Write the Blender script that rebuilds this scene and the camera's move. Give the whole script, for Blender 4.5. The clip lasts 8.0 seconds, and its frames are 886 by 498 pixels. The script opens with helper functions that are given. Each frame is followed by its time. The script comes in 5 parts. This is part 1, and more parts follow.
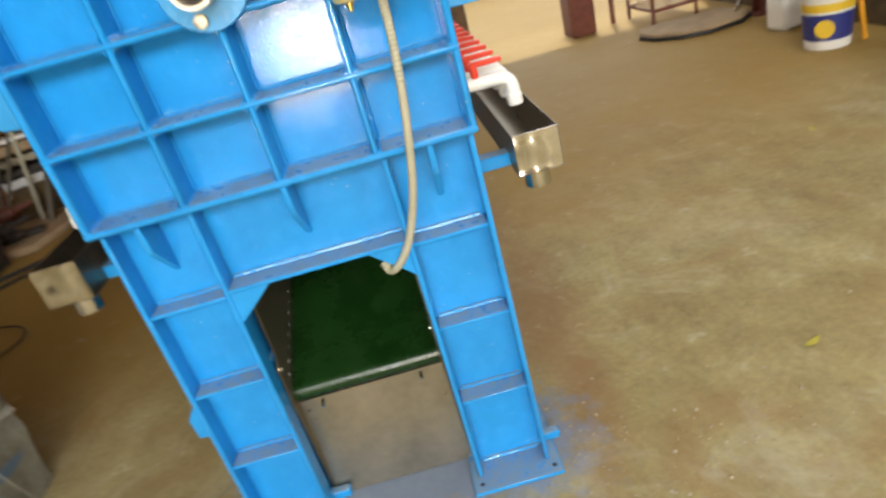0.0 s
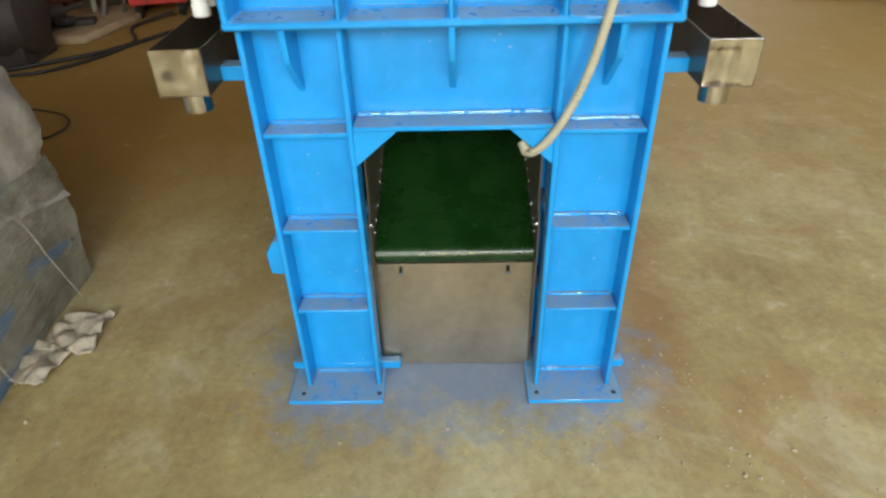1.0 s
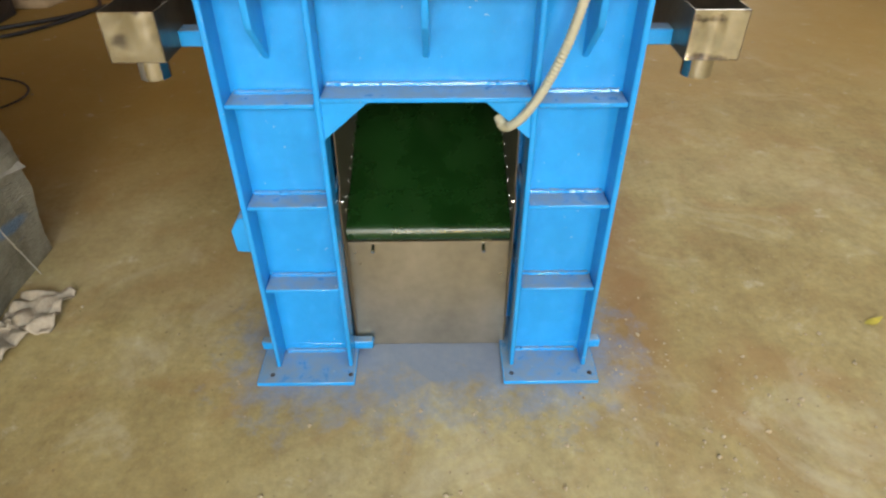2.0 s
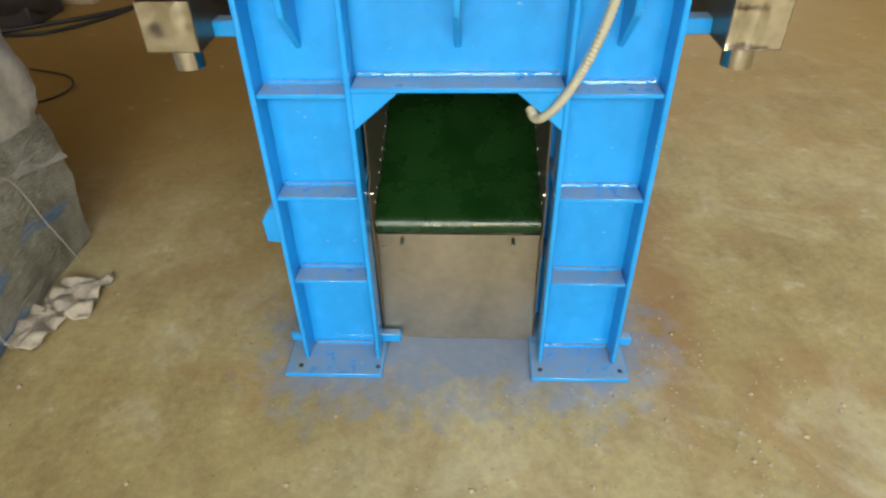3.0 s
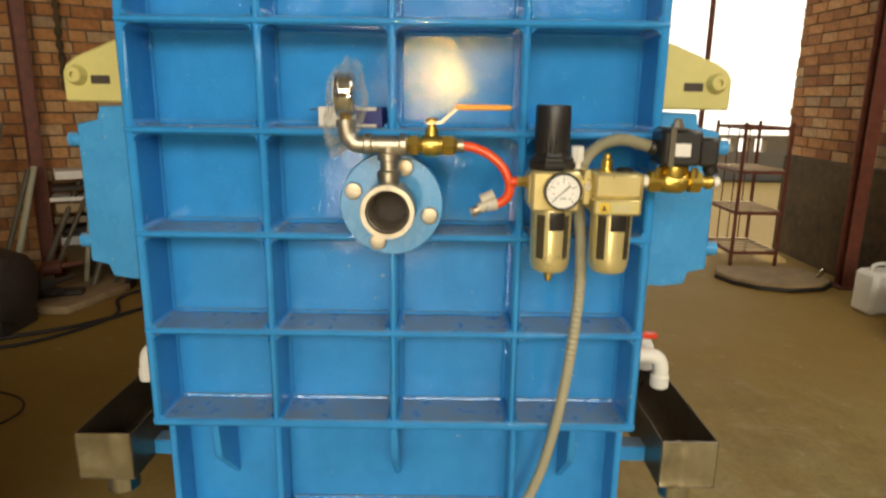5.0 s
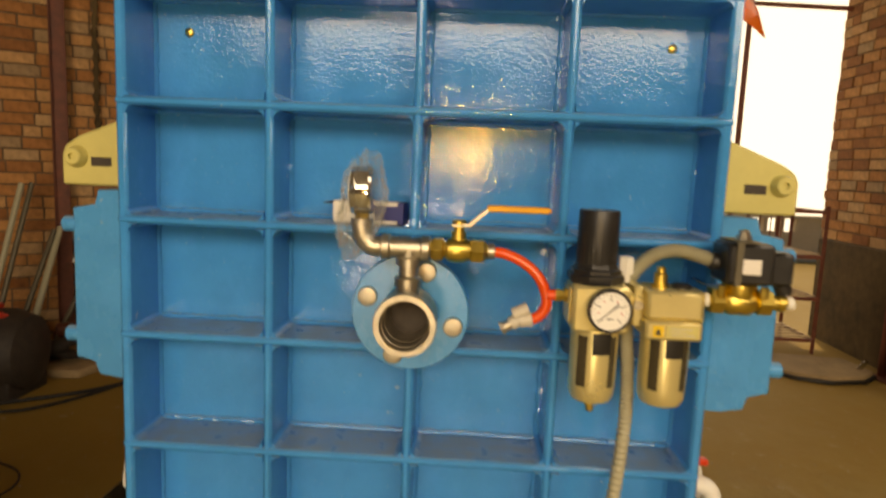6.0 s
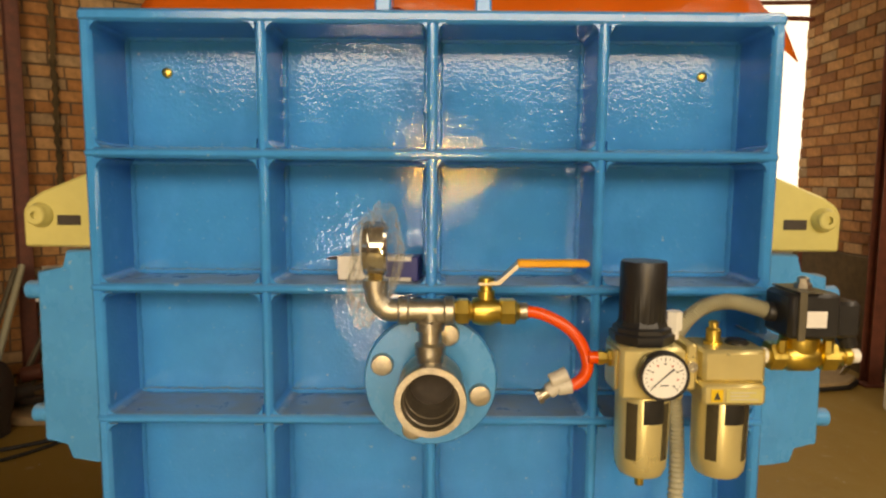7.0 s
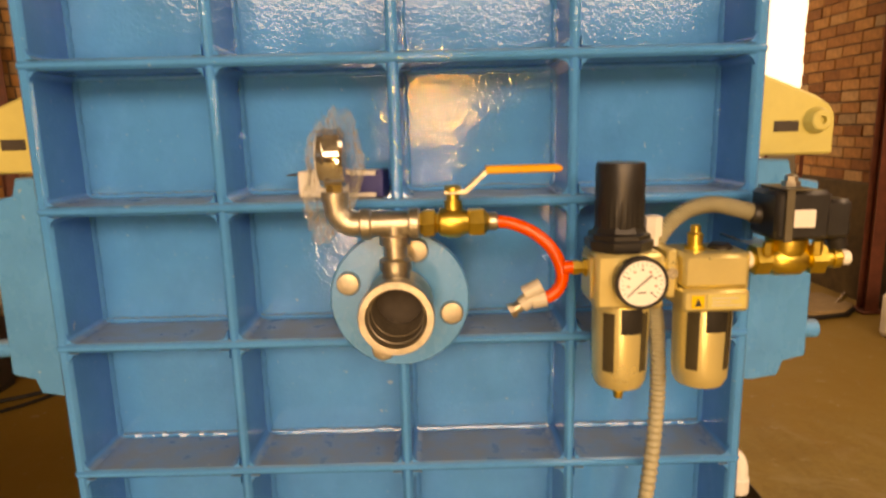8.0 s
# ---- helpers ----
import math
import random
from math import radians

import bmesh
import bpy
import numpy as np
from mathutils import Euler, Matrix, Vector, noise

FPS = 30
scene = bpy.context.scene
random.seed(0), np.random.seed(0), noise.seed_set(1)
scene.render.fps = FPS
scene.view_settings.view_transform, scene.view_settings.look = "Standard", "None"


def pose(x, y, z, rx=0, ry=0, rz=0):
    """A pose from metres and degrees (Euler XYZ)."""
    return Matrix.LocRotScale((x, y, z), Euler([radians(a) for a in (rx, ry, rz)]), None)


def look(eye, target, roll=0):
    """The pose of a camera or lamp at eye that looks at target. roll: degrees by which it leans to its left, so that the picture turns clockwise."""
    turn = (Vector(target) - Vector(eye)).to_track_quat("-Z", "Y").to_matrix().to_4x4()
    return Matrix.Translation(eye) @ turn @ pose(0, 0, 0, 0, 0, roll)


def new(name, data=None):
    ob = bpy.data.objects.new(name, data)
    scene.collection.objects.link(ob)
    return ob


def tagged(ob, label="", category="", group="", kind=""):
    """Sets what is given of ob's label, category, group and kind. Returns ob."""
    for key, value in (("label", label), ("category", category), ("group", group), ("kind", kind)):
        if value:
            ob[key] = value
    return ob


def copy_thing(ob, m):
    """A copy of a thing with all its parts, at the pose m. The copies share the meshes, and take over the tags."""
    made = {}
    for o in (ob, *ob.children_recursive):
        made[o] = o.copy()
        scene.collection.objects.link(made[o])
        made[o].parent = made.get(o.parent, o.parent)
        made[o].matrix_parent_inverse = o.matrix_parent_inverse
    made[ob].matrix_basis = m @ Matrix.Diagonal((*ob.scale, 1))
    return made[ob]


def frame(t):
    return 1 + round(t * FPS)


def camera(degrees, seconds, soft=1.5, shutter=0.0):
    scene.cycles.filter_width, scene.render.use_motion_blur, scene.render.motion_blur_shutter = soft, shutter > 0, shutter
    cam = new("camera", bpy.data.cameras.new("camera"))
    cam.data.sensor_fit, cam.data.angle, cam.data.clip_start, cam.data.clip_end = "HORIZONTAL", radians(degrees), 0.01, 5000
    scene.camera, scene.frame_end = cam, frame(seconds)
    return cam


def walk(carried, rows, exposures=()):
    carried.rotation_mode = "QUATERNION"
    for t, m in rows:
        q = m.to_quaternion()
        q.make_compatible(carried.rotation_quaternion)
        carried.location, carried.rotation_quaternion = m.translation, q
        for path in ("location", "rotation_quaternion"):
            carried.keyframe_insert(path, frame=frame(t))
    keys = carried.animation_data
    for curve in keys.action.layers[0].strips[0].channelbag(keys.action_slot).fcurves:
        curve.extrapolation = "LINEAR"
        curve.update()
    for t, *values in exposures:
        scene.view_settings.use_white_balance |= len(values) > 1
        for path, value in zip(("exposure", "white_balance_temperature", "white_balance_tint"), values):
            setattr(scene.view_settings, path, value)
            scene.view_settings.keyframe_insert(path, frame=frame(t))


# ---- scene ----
cam = camera(70.0, 8.0, soft=2.4, shutter=0.5)
PATH = [
    (0, (0.264, -1.165, 1.275), (0.263, 0.626, 0.385), -15.8),
    (0.2, (0.209, -1.128, 1.249), (0.380, 0.648, 0.350), -11.8),
    (0.3, (0.174, -1.119, 1.248), (0.474, 0.618, 0.305), -11.2),
    (0.4, (0.144, -1.113, 1.252), (0.532, 0.600, 0.280), -10.8),
    (0.5, (0.113, -1.114, 1.263), (0.474, 0.591, 0.275), -9.0),
    (0.6, (0.116, -1.100, 1.249), (0.349, 0.626, 0.265), -7.1),
    (0.8, (0.046, -1.083, 1.243), (0.125, 0.608, 0.177), -2.6),
    (1, (0.008, -1.084, 1.217), (-0.043, 0.556, 0.073), -1.7),
    (1.5, (-0.001, -1.062, 1.196), (-0.005, 0.588, 0.065), 0.4),
    (2, (0.020, -1.040, 1.194), (0.034, 0.554, -0.015), -0.1),
    (3.3, (0.029, -1.035, 1.177), (-0.078, 0.552, -0.036), -1.6),
    (3.5, (0.030, -1.029, 1.192), (-0.060, 0.620, 0.064), -0.9),
    (3.8, (0.042, -1.019, 1.258), (0.018, 0.722, 0.273), 0.4),
    (4, (0.034, -1.015, 1.285), (0.062, 0.793, 0.432), 0.8),
    (4.3, (0.060, -1.008, 1.325), (0.094, 0.884, 0.684), 0.0),
    (4.5, (0.048, -0.996, 1.340), (0.132, 0.940, 0.844), 0.1),
    (4.7, (0.065, -0.966, 1.383), (0.091, 0.979, 0.917), -0.3),
    (5.8, (0.087, -0.841, 1.475), (0.043, 1.129, 1.132), 2.5),
    (6, (0.071, -0.805, 1.473), (-0.009, 1.177, 1.213), 2.4),
    (6.3, (0.049, -0.760, 1.501), (0.020, 1.227, 1.277), 2.3),
    (6.5, (0.029, -0.741, 1.502), (0.022, 1.249, 1.303), 2.3),
    (7, (0.011, -0.714, 1.509), (0.017, 1.275, 1.301), 0.4),
    (7.5, (0.011, -0.693, 1.486), (0.050, 1.288, 1.217), -0.7),
    (8, (0.047, -0.678, 1.468), (0.050, 1.285, 1.088), -1.4),
]
EXPOSURES = [
    (0.0, 0.36, 6150, 8), (0.5, 0.22, 6200, 6), (1.0, 0.41, 5800, 5), (2.0, 0.47, 6080, 8), (3.5, 0.46, 5850, 6), (4.0, 0.43, 6350, 7), (4.5, -0.03, 6420, 5),
    (5.8, -0.64, 9700, 12), (6.5, -0.66, 10300, 16), (7.0, -0.5, 9700, 13), (7.5, -0.34, 10200, 17), (8.0, -0.3, 15800, 30),
]
walk(cam, [(t, look(eye, target, roll)) for t, eye, target, roll in PATH], EXPOSURES)

# ---- world, sun, large lights ----
SKY, SUN, DOOR_W, PANE_W, EAVE_W, SIDE_W, FAR_W = 0.13, 2.6, 64.0, 60.0, 385.0, 110.0, 12.0
world = bpy.data.worlds.new("sky")
scene.world = world
world.use_nodes = True
wn = world.node_tree
sky = wn.nodes.new("ShaderNodeTexSky")
sky.sky_type, sky.sun_disc = "NISHITA", False
sky.sun_elevation, sky.sun_rotation = radians(70), radians(15)
wn.nodes["Background"].inputs[1].default_value = SKY
wn.links.new(sky.outputs[0], wn.nodes["Background"].inputs[0])
sun = new("sun", bpy.data.lights.new("sun", "SUN"))
sun.data.energy, sun.data.angle, sun.data.color = SUN, radians(0.5), (1.0, 0.93, 0.82)
sun.matrix_world = look((0.6, 2.2, 6.5), (0, 0, 0))


def opening_light(name, eye, target, w, h, watts, tint):
    lamp = new(name, bpy.data.lights.new(name, "AREA"))
    lamp.data.shape, lamp.data.size, lamp.data.size_y = "RECTANGLE", w, h
    lamp.data.energy, lamp.data.color = watts, tint
    lamp.matrix_world = look(eye, target)
    return lamp


DAY = (1.0, 0.97, 0.92)
opening_light("rear_door_daylight", (-0.60, -6.1, 0.47), (-0.60, 0, 0.47), 0.62, 0.70, DOOR_W, DAY)
opening_light("rear_window_daylight", (0.0, -6.1, 1.68), (0.0, 0, 1.68), 0.26, 0.26, PANE_W, (1.0, 0.62, 0.12))
opening_light("rear_eave_daylight", (0.4, -6.05, 3.48), (0.4, 0, 1.4), 6.0, 1.5, EAVE_W, DAY)
opening_light("east_eave_daylight", (3.3, -1.0, 3.8), (0.8, -1.0, 0.0), 8.0, 0.8, SIDE_W, DAY)
opening_light("far_opening_daylight", (2.3, 5.75, 1.8), (1.8, 0, 1.0), 2.0, 3.2, FAR_W, (1.0, 0.93, 0.82))


# ---- materials ----
def shader(name):
    m = bpy.data.materials.new(name)
    m.use_nodes = True
    return m, m.node_tree, m.node_tree.nodes["Principled BSDF"]


def node(tree, kind, links=None, **values):
    n = tree.nodes.new(kind)
    for key, value in (links or {}).items():
        if isinstance(value, bpy.types.NodeSocket):
            tree.links.new(value, n.inputs[key])
        else:
            n.inputs[key].default_value = value
    return n


def coords(tree):
    return tree.nodes.new("ShaderNodeTexCoord").outputs["Object"]


def noise_of(tree, where, scale, detail=4.0, rough=0.55):
    return node(tree, "ShaderNodeTexNoise", {"Vector": where, "Scale": scale, "Detail": detail, "Roughness": rough}).outputs["Fac"]


def ramp(tree, fac, stops):
    n = node(tree, "ShaderNodeValToRGB", {"Fac": fac})
    while len(n.color_ramp.elements) < len(stops):
        n.color_ramp.elements.new(0.5)
    for e, (at, c) in zip(n.color_ramp.elements, stops):
        e.position, e.color = at, (*c, 1) if len(c) == 3 else c
    return n.outputs["Color"]


def mix(tree, fac, a, b, mode="MIX"):
    n = tree.nodes.new("ShaderNodeMix")
    n.data_type, n.blend_type = "RGBA", mode
    for socket, value in ((n.inputs[0], fac), (n.inputs[6], a), (n.inputs[7], b)):
        if isinstance(value, bpy.types.NodeSocket):
            tree.links.new(value, socket)
        else:
            socket.default_value = (*value, 1) if isinstance(value, tuple) else value
    return n.outputs[2]


def calc(tree, op, a, b=0.0):
    n = tree.nodes.new("ShaderNodeMath")
    n.operation, n.use_clamp = op, False
    for socket, value in zip(n.inputs, (a, b)):
        if isinstance(value, bpy.types.NodeSocket):
            tree.links.new(value, socket)
        else:
            socket.default_value = value
    return n.outputs[0]


def bumped(tree, bsdf, height, strength, distance=0.002):
    n = node(tree, "ShaderNodeBump", {"Height": height, "Strength": strength, "Distance": distance})
    tree.links.new(n.outputs[0], bsdf.inputs["Normal"])
    return n


def plain(name, colour, rough=0.5, metal=0.0, vary=0.15, scale=30.0, relief=0.15, spread=0.0, coat=0.0):
    """A surface with grain at two scales, and a shade of its own for each object if spread is set."""
    m, t, b = shader(name)
    where = coords(t)
    fine, broad = noise_of(t, where, scale * 6), noise_of(t, where, scale)
    dark = tuple(c * (1 - vary) for c in colour)
    light = tuple(min(1, c * (1 + vary)) for c in colour)
    col = mix(t, 0.35, ramp(t, broad, ((0.3, dark), (0.7, light))), ramp(t, fine, ((0.3, dark), (0.7, light))))
    if spread:
        rnd = t.nodes.new("ShaderNodeObjectInfo").outputs["Random"]
        col = mix(t, 1.0, col, ramp(t, rnd, ((0, (1 - spread,) * 3), (1, (1, 1, 1)))), "MULTIPLY")
    t.links.new(col, b.inputs["Base Color"])
    r = node(t, "ShaderNodeMapRange", {"Value": broad, "To Min": max(0.02, rough - 0.08), "To Max": min(1, rough + 0.08)})
    t.links.new(r.outputs[0], b.inputs["Roughness"])
    b.inputs["Metallic"].default_value = metal
    b.inputs["Coat Weight"].default_value = coat
    bumped(t, b, fine, relief, 0.001)
    return m


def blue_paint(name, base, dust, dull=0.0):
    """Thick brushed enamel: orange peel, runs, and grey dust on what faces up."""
    m, t, b = shader(name)
    where = coords(t)
    broad, fine = noise_of(t, where, 5.0, 3), noise_of(t, where, 160.0, 3)
    stretch = node(t, "ShaderNodeMapping", {"Vector": where, "Scale": (30, 30, 17)}).outputs[0]
    runs = noise_of(t, stretch, 1.0, 5, 0.6)
    peel = noise_of(t, where, 210.0, 1.0)
    patch = node(t, "ShaderNodeMapRange", {"Value": noise_of(t, where, 8.0, 3), "From Min": 0.38, "From Max": 0.62, "To Min": 0.55, "To Max": 1.35}).outputs[0]
    col = ramp(t, broad, ((0.3, tuple(c * 0.9 for c in base)), (0.7, tuple(min(1, c * 1.08) for c in base))))
    col = mix(t, ramp(t, runs, ((0.52, (0, 0, 0)), (0.75, (0.22,) * 3))), col, tuple(min(1, c * 1.3 + 0.03) for c in base))
    blotch = noise_of(t, where, 16.0, 5, 0.65)
    col = mix(t, 0.55, col, ramp(t, blotch, ((0.3, (0.80, 0.84, 0.88)), (0.5, (1, 1, 1)), (0.72, (1.18, 1.10, 1.06)))), "MULTIPLY")
    spatter = ramp(t, noise_of(t, where, 230.0, 2), ((0.70, (0, 0, 0)), (0.74, (0.35,) * 3)))
    col = mix(t, spatter, col, (0.30, 0.50, 0.66))
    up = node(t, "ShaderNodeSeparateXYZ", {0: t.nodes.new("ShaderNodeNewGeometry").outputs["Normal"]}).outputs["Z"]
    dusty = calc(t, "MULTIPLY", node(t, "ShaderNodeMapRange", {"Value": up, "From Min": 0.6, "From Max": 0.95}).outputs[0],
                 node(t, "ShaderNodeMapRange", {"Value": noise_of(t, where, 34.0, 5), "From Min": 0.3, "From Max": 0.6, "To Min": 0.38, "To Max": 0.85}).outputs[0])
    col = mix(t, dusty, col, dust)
    chips = ramp(t, noise_of(t, where, 70.0, 2), ((0.73, (0, 0, 0)), (0.76, (0.5,) * 3)))
    col = mix(t, chips, col, (0.45, 0.55, 0.6))
    t.links.new(col, b.inputs["Base Color"])
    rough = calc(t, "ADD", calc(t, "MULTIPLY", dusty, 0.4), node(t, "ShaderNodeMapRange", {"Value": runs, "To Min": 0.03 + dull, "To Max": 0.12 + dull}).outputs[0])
    t.links.new(rough, b.inputs["Roughness"])
    height = calc(t, "ADD", calc(t, "MULTIPLY", calc(t, "MULTIPLY", peel, patch), 0.50), calc(t, "ADD", calc(t, "MULTIPLY", runs, 0.06), calc(t, "MULTIPLY", fine, 0.02)))
    bumped(t, b, height, 0.30 - 0.9 * dull, 0.0022)
    return m


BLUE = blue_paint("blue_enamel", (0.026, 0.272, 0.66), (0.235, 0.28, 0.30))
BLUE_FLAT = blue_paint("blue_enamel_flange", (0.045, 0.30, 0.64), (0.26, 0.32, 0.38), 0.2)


def floor_material():
    """Compacted dirt on rough concrete, with grit, pale scuffs and the blue overspray left round the feet."""
    m, t, b = shader("dirt_floor")
    where = coords(t)
    a, c, d, e = noise_of(t, where, 0.8, 5, 0.6), noise_of(t, where, 4.5, 6, 0.65), noise_of(t, where, 38.0, 5, 0.7), noise_of(t, where, 190.0, 2)
    col = ramp(t, a, ((0.36, (0.235, 0.168, 0.054)), (0.5, (0.335, 0.268, 0.108)), (0.62, (0.44, 0.39, 0.215))))
    col = mix(t, 0.45, col, ramp(t, c, ((0.3, (0.205, 0.148, 0.06)), (0.55, (0.355, 0.298, 0.133)), (0.75, (0.475, 0.435, 0.26)))))
    col = mix(t, 0.38, col, ramp(t, d, ((0.3, (0.45,) * 3), (0.7, (1.3,) * 3))), "MULTIPLY")
    scuff = noise_of(t, node(t, "ShaderNodeMapping", {"Vector": where, "Scale": (6, 3.4, 1), "Rotation": (0, 0, 0.7)}).outputs[0], 1.3, 7, 0.75)
    col = mix(t, 0.5, col, ramp(t, scuff, ((0.34, (0.62, 0.56, 0.48)), (0.5, (1, 1, 1)), (0.68, (1.22, 1.22, 1.22)))), "MULTIPLY")
    bend = node(t, "ShaderNodeTexNoise", {"Vector": where, "Scale": 2.1, "Detail": 6.0, "Roughness": 0.62, "Distortion": 1.4}).outputs["Fac"]
    col = mix(t, ramp(t, bend, ((0.50, (0, 0, 0)), (0.66, (0.55,) * 3))), col, (0.27, 0.165, 0.062))
    worn = node(t, "ShaderNodeTexNoise", {"Vector": where, "Scale": 3.3, "Detail": 7.0, "Roughness": 0.68, "Distortion": 0.9}).outputs["Fac"]
    col = mix(t, ramp(t, worn, ((0.55, (0, 0, 0)), (0.68, (0.5,) * 3))), col, (0.46, 0.42, 0.29))
    place = node(t, "ShaderNodeSeparateXYZ", {0: where})
    wander = calc(t, "MULTIPLY", calc(t, "SUBTRACT", noise_of(t, where, 1.6, 5, 0.6), 0.5), 1.6)
    # Browner dirt to the left and back, with the shade there put into the colour.
    brown_shade = calc(t, "ADD", calc(t, "ADD", calc(t, "MULTIPLY", place.outputs["Y"], 0.34), calc(t, "MULTIPLY", place.outputs["X"], -0.72)), wander)
    col = mix(t, node(t, "ShaderNodeMapRange", {"Value": brown_shade, "From Min": 1.4, "From Max": 2.6, "To Min": 0.0, "To Max": 0.48}).outputs[0], col, (0.16, 0.095, 0.034))
    ochre = calc(t, "ADD", calc(t, "SUBTRACT", place.outputs["Y"], calc(t, "MULTIPLY", place.outputs["X"], 0.25)), calc(t, "MULTIPLY", wander, 1.3))
    col = mix(t, node(t, "ShaderNodeMapRange", {"Value": ochre, "From Min": 0.6, "From Max": 1.9, "To Min": 0.0, "To Max": 0.84}).outputs[0], col, (0.31, 0.185, 0.03))
    beside = calc(t, "ADD", calc(t, "ABSOLUTE", calc(t, "SUBTRACT", place.outputs["X"], 0.53)), calc(t, "MULTIPLY", calc(t, "ABSOLUTE", calc(t, "SUBTRACT", place.outputs["Y"], 0.75)), 0.16))
    rusty = calc(t, "ADD", beside, calc(t, "MULTIPLY", calc(t, "SUBTRACT", noise_of(t, where, 5.0, 6, 0.65), 0.5), 0.42))
    col = mix(t, node(t, "ShaderNodeMapRange", {"Value": rusty, "From Min": 0.06, "From Max": 0.26, "To Min": 0.62, "To Max": 0.0}).outputs[0], col, (0.225, 0.115, 0.042))
    pale = ramp(t, noise_of(t, where, 9.0, 6, 0.7), ((0.62, (0, 0, 0)), (0.72, (0.45,) * 3)))
    col = mix(t, pale, col, (0.55, 0.50, 0.40))
    pits = ramp(t, noise_of(t, where, 60.0, 2), ((0.24, (0.6,) * 3), (0.31, (0, 0, 0))))
    col = mix(t, pits, col, (0.09, 0.06, 0.03))
    xyz = node(t, "ShaderNodeSeparateXYZ", {0: where})
    side = calc(t, "SUBTRACT", calc(t, "ABSOLUTE", xyz.outputs["X"]), 0.30)
    dx = calc(t, "MAXIMUM", calc(t, "DIVIDE", calc(t, "MAXIMUM", side, 0.0), 0.24), 0.0)
    dy = calc(t, "DIVIDE", calc(t, "ABSOLUTE", calc(t, "SUBTRACT", xyz.outputs["Y"], 0.12)), 0.27)
    far = calc(t, "POWER", calc(t, "ADD", calc(t, "MULTIPLY", dx, dx), calc(t, "MULTIPLY", dy, dy)), 0.5)
    edge = calc(t, "ADD", far, calc(t, "MULTIPLY", calc(t, "SUBTRACT", noise_of(t, where, 14.0, 6, 0.7), 0.5), 2.1))
    spray = node(t, "ShaderNodeMapRange", {"Value": edge, "From Min": 0.35, "From Max": 1.05, "To Min": 0.68, "To Max": 0.0}).outputs[0]
    col = mix(t, spray, col, (0.14, 0.23, 0.40))
    t.links.new(col, b.inputs["Base Color"])
    b.inputs["Roughness"].default_value = 0.75
    height = calc(t, "ADD", c, calc(t, "ADD", calc(t, "MULTIPLY", d, 0.5), calc(t, "MULTIPLY", e, 0.15)))
    bumped(t, b, height, 0.45, 0.008)
    return m


FLOOR = floor_material()


def brick_material(name, island):
    m, t, b = shader(name)
    where = coords(t)
    if island:
        rnd = t.nodes.new("ShaderNodeNewGeometry").outputs["Random Per Island"]
    else:
        rnd = t.nodes.new("ShaderNodeObjectInfo").outputs["Random"]
    col = ramp(t, rnd, ((0.0, (0.26, 0.10, 0.036)), (0.3, (0.43, 0.185, 0.066)), (0.62, (0.53, 0.26, 0.10)), (0.85, (0.56, 0.35, 0.18)), (1.0, (0.35, 0.23, 0.13))))
    blot = noise_of(t, where, 22.0, 5, 0.7)
    col = mix(t, 0.7, col, ramp(t, blot, ((0.3, (0.55,) * 3), (0.7, (1.25,) * 3))), "MULTIPLY")
    t.links.new(col, b.inputs["Base Color"])
    b.inputs["Roughness"].default_value = 0.9
    bumped(t, b, noise_of(t, where, 120.0, 4, 0.7), 0.6, 0.004)
    return m


BRICK, BRICKS = brick_material("brick", False), brick_material("brick_run", True)
MORTAR = plain("mortar", (0.16, 0.105, 0.064), 0.95, vary=0.4, scale=12, relief=0.6)
DADO = plain("dado_render", (0.095, 0.062, 0.027), 0.95, vary=0.7, scale=2.2, relief=0.5)
RUST = plain("red_oxide_steel", (0.16, 0.045, 0.025), 0.6, vary=0.4, scale=14, relief=0.4)
STEEL = plain("stainless_sheet", (0.66, 0.64, 0.60), 0.17, metal=1.0, vary=0.2, scale=12, relief=0.16)
# Darker and browner than the stainless sheet; for trough bottom, sides and rear end.
STEEL_IN = plain("dark_stainless", (0.20, 0.165, 0.115), 0.3, metal=0.8, vary=0.35, scale=9, relief=0.15)
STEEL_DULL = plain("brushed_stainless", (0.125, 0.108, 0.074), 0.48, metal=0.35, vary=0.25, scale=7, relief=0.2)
CHUTE = plain("worn_chute_stainless", (0.43, 0.39, 0.31), 0.30, metal=0.9, vary=0.2, scale=6, relief=0.2)
GALV = plain("galvanised_fitting", (0.47, 0.43, 0.35), 0.36, metal=0.95, vary=0.32, scale=60, relief=0.45)
CHROME = plain("polished_chrome", (0.75, 0.73, 0.68), 0.1, metal=1.0, vary=0.05, relief=0.03)
BRASS = plain("brass", (0.68, 0.50, 0.13), 0.33, metal=1.0, vary=0.15, scale=40, relief=0.15)
CREAM = plain("cream_enamel", (0.56, 0.50, 0.18), 0.42, vary=0.08, scale=15, relief=0.2)
CHAMP = plain("champagne_metal", (0.78, 0.67, 0.33), 0.30, metal=0.60, vary=0.04, scale=30, relief=0.02)
BLACK = plain("black_plastic", (0.018, 0.017, 0.017), 0.38, vary=0.2, scale=60, relief=0.15)
DARK = plain("dark_iron", (0.035, 0.026, 0.02), 0.65, vary=0.5, scale=20, relief=0.4)
SMOKE = plain("smoked_window", (0.06, 0.05, 0.03), 0.15, vary=0.2, relief=0.02)
WHITE = plain("white_pp", (0.80, 0.78, 0.72), 0.4, vary=0.06, scale=20, relief=0.1)
DIAL = plain("dial_white", (0.85, 0.84, 0.80), 0.45, vary=0.02, relief=0.0)
INK = plain("dial_ink", (0.03, 0.03, 0.03), 0.5, vary=0.05, relief=0.0)
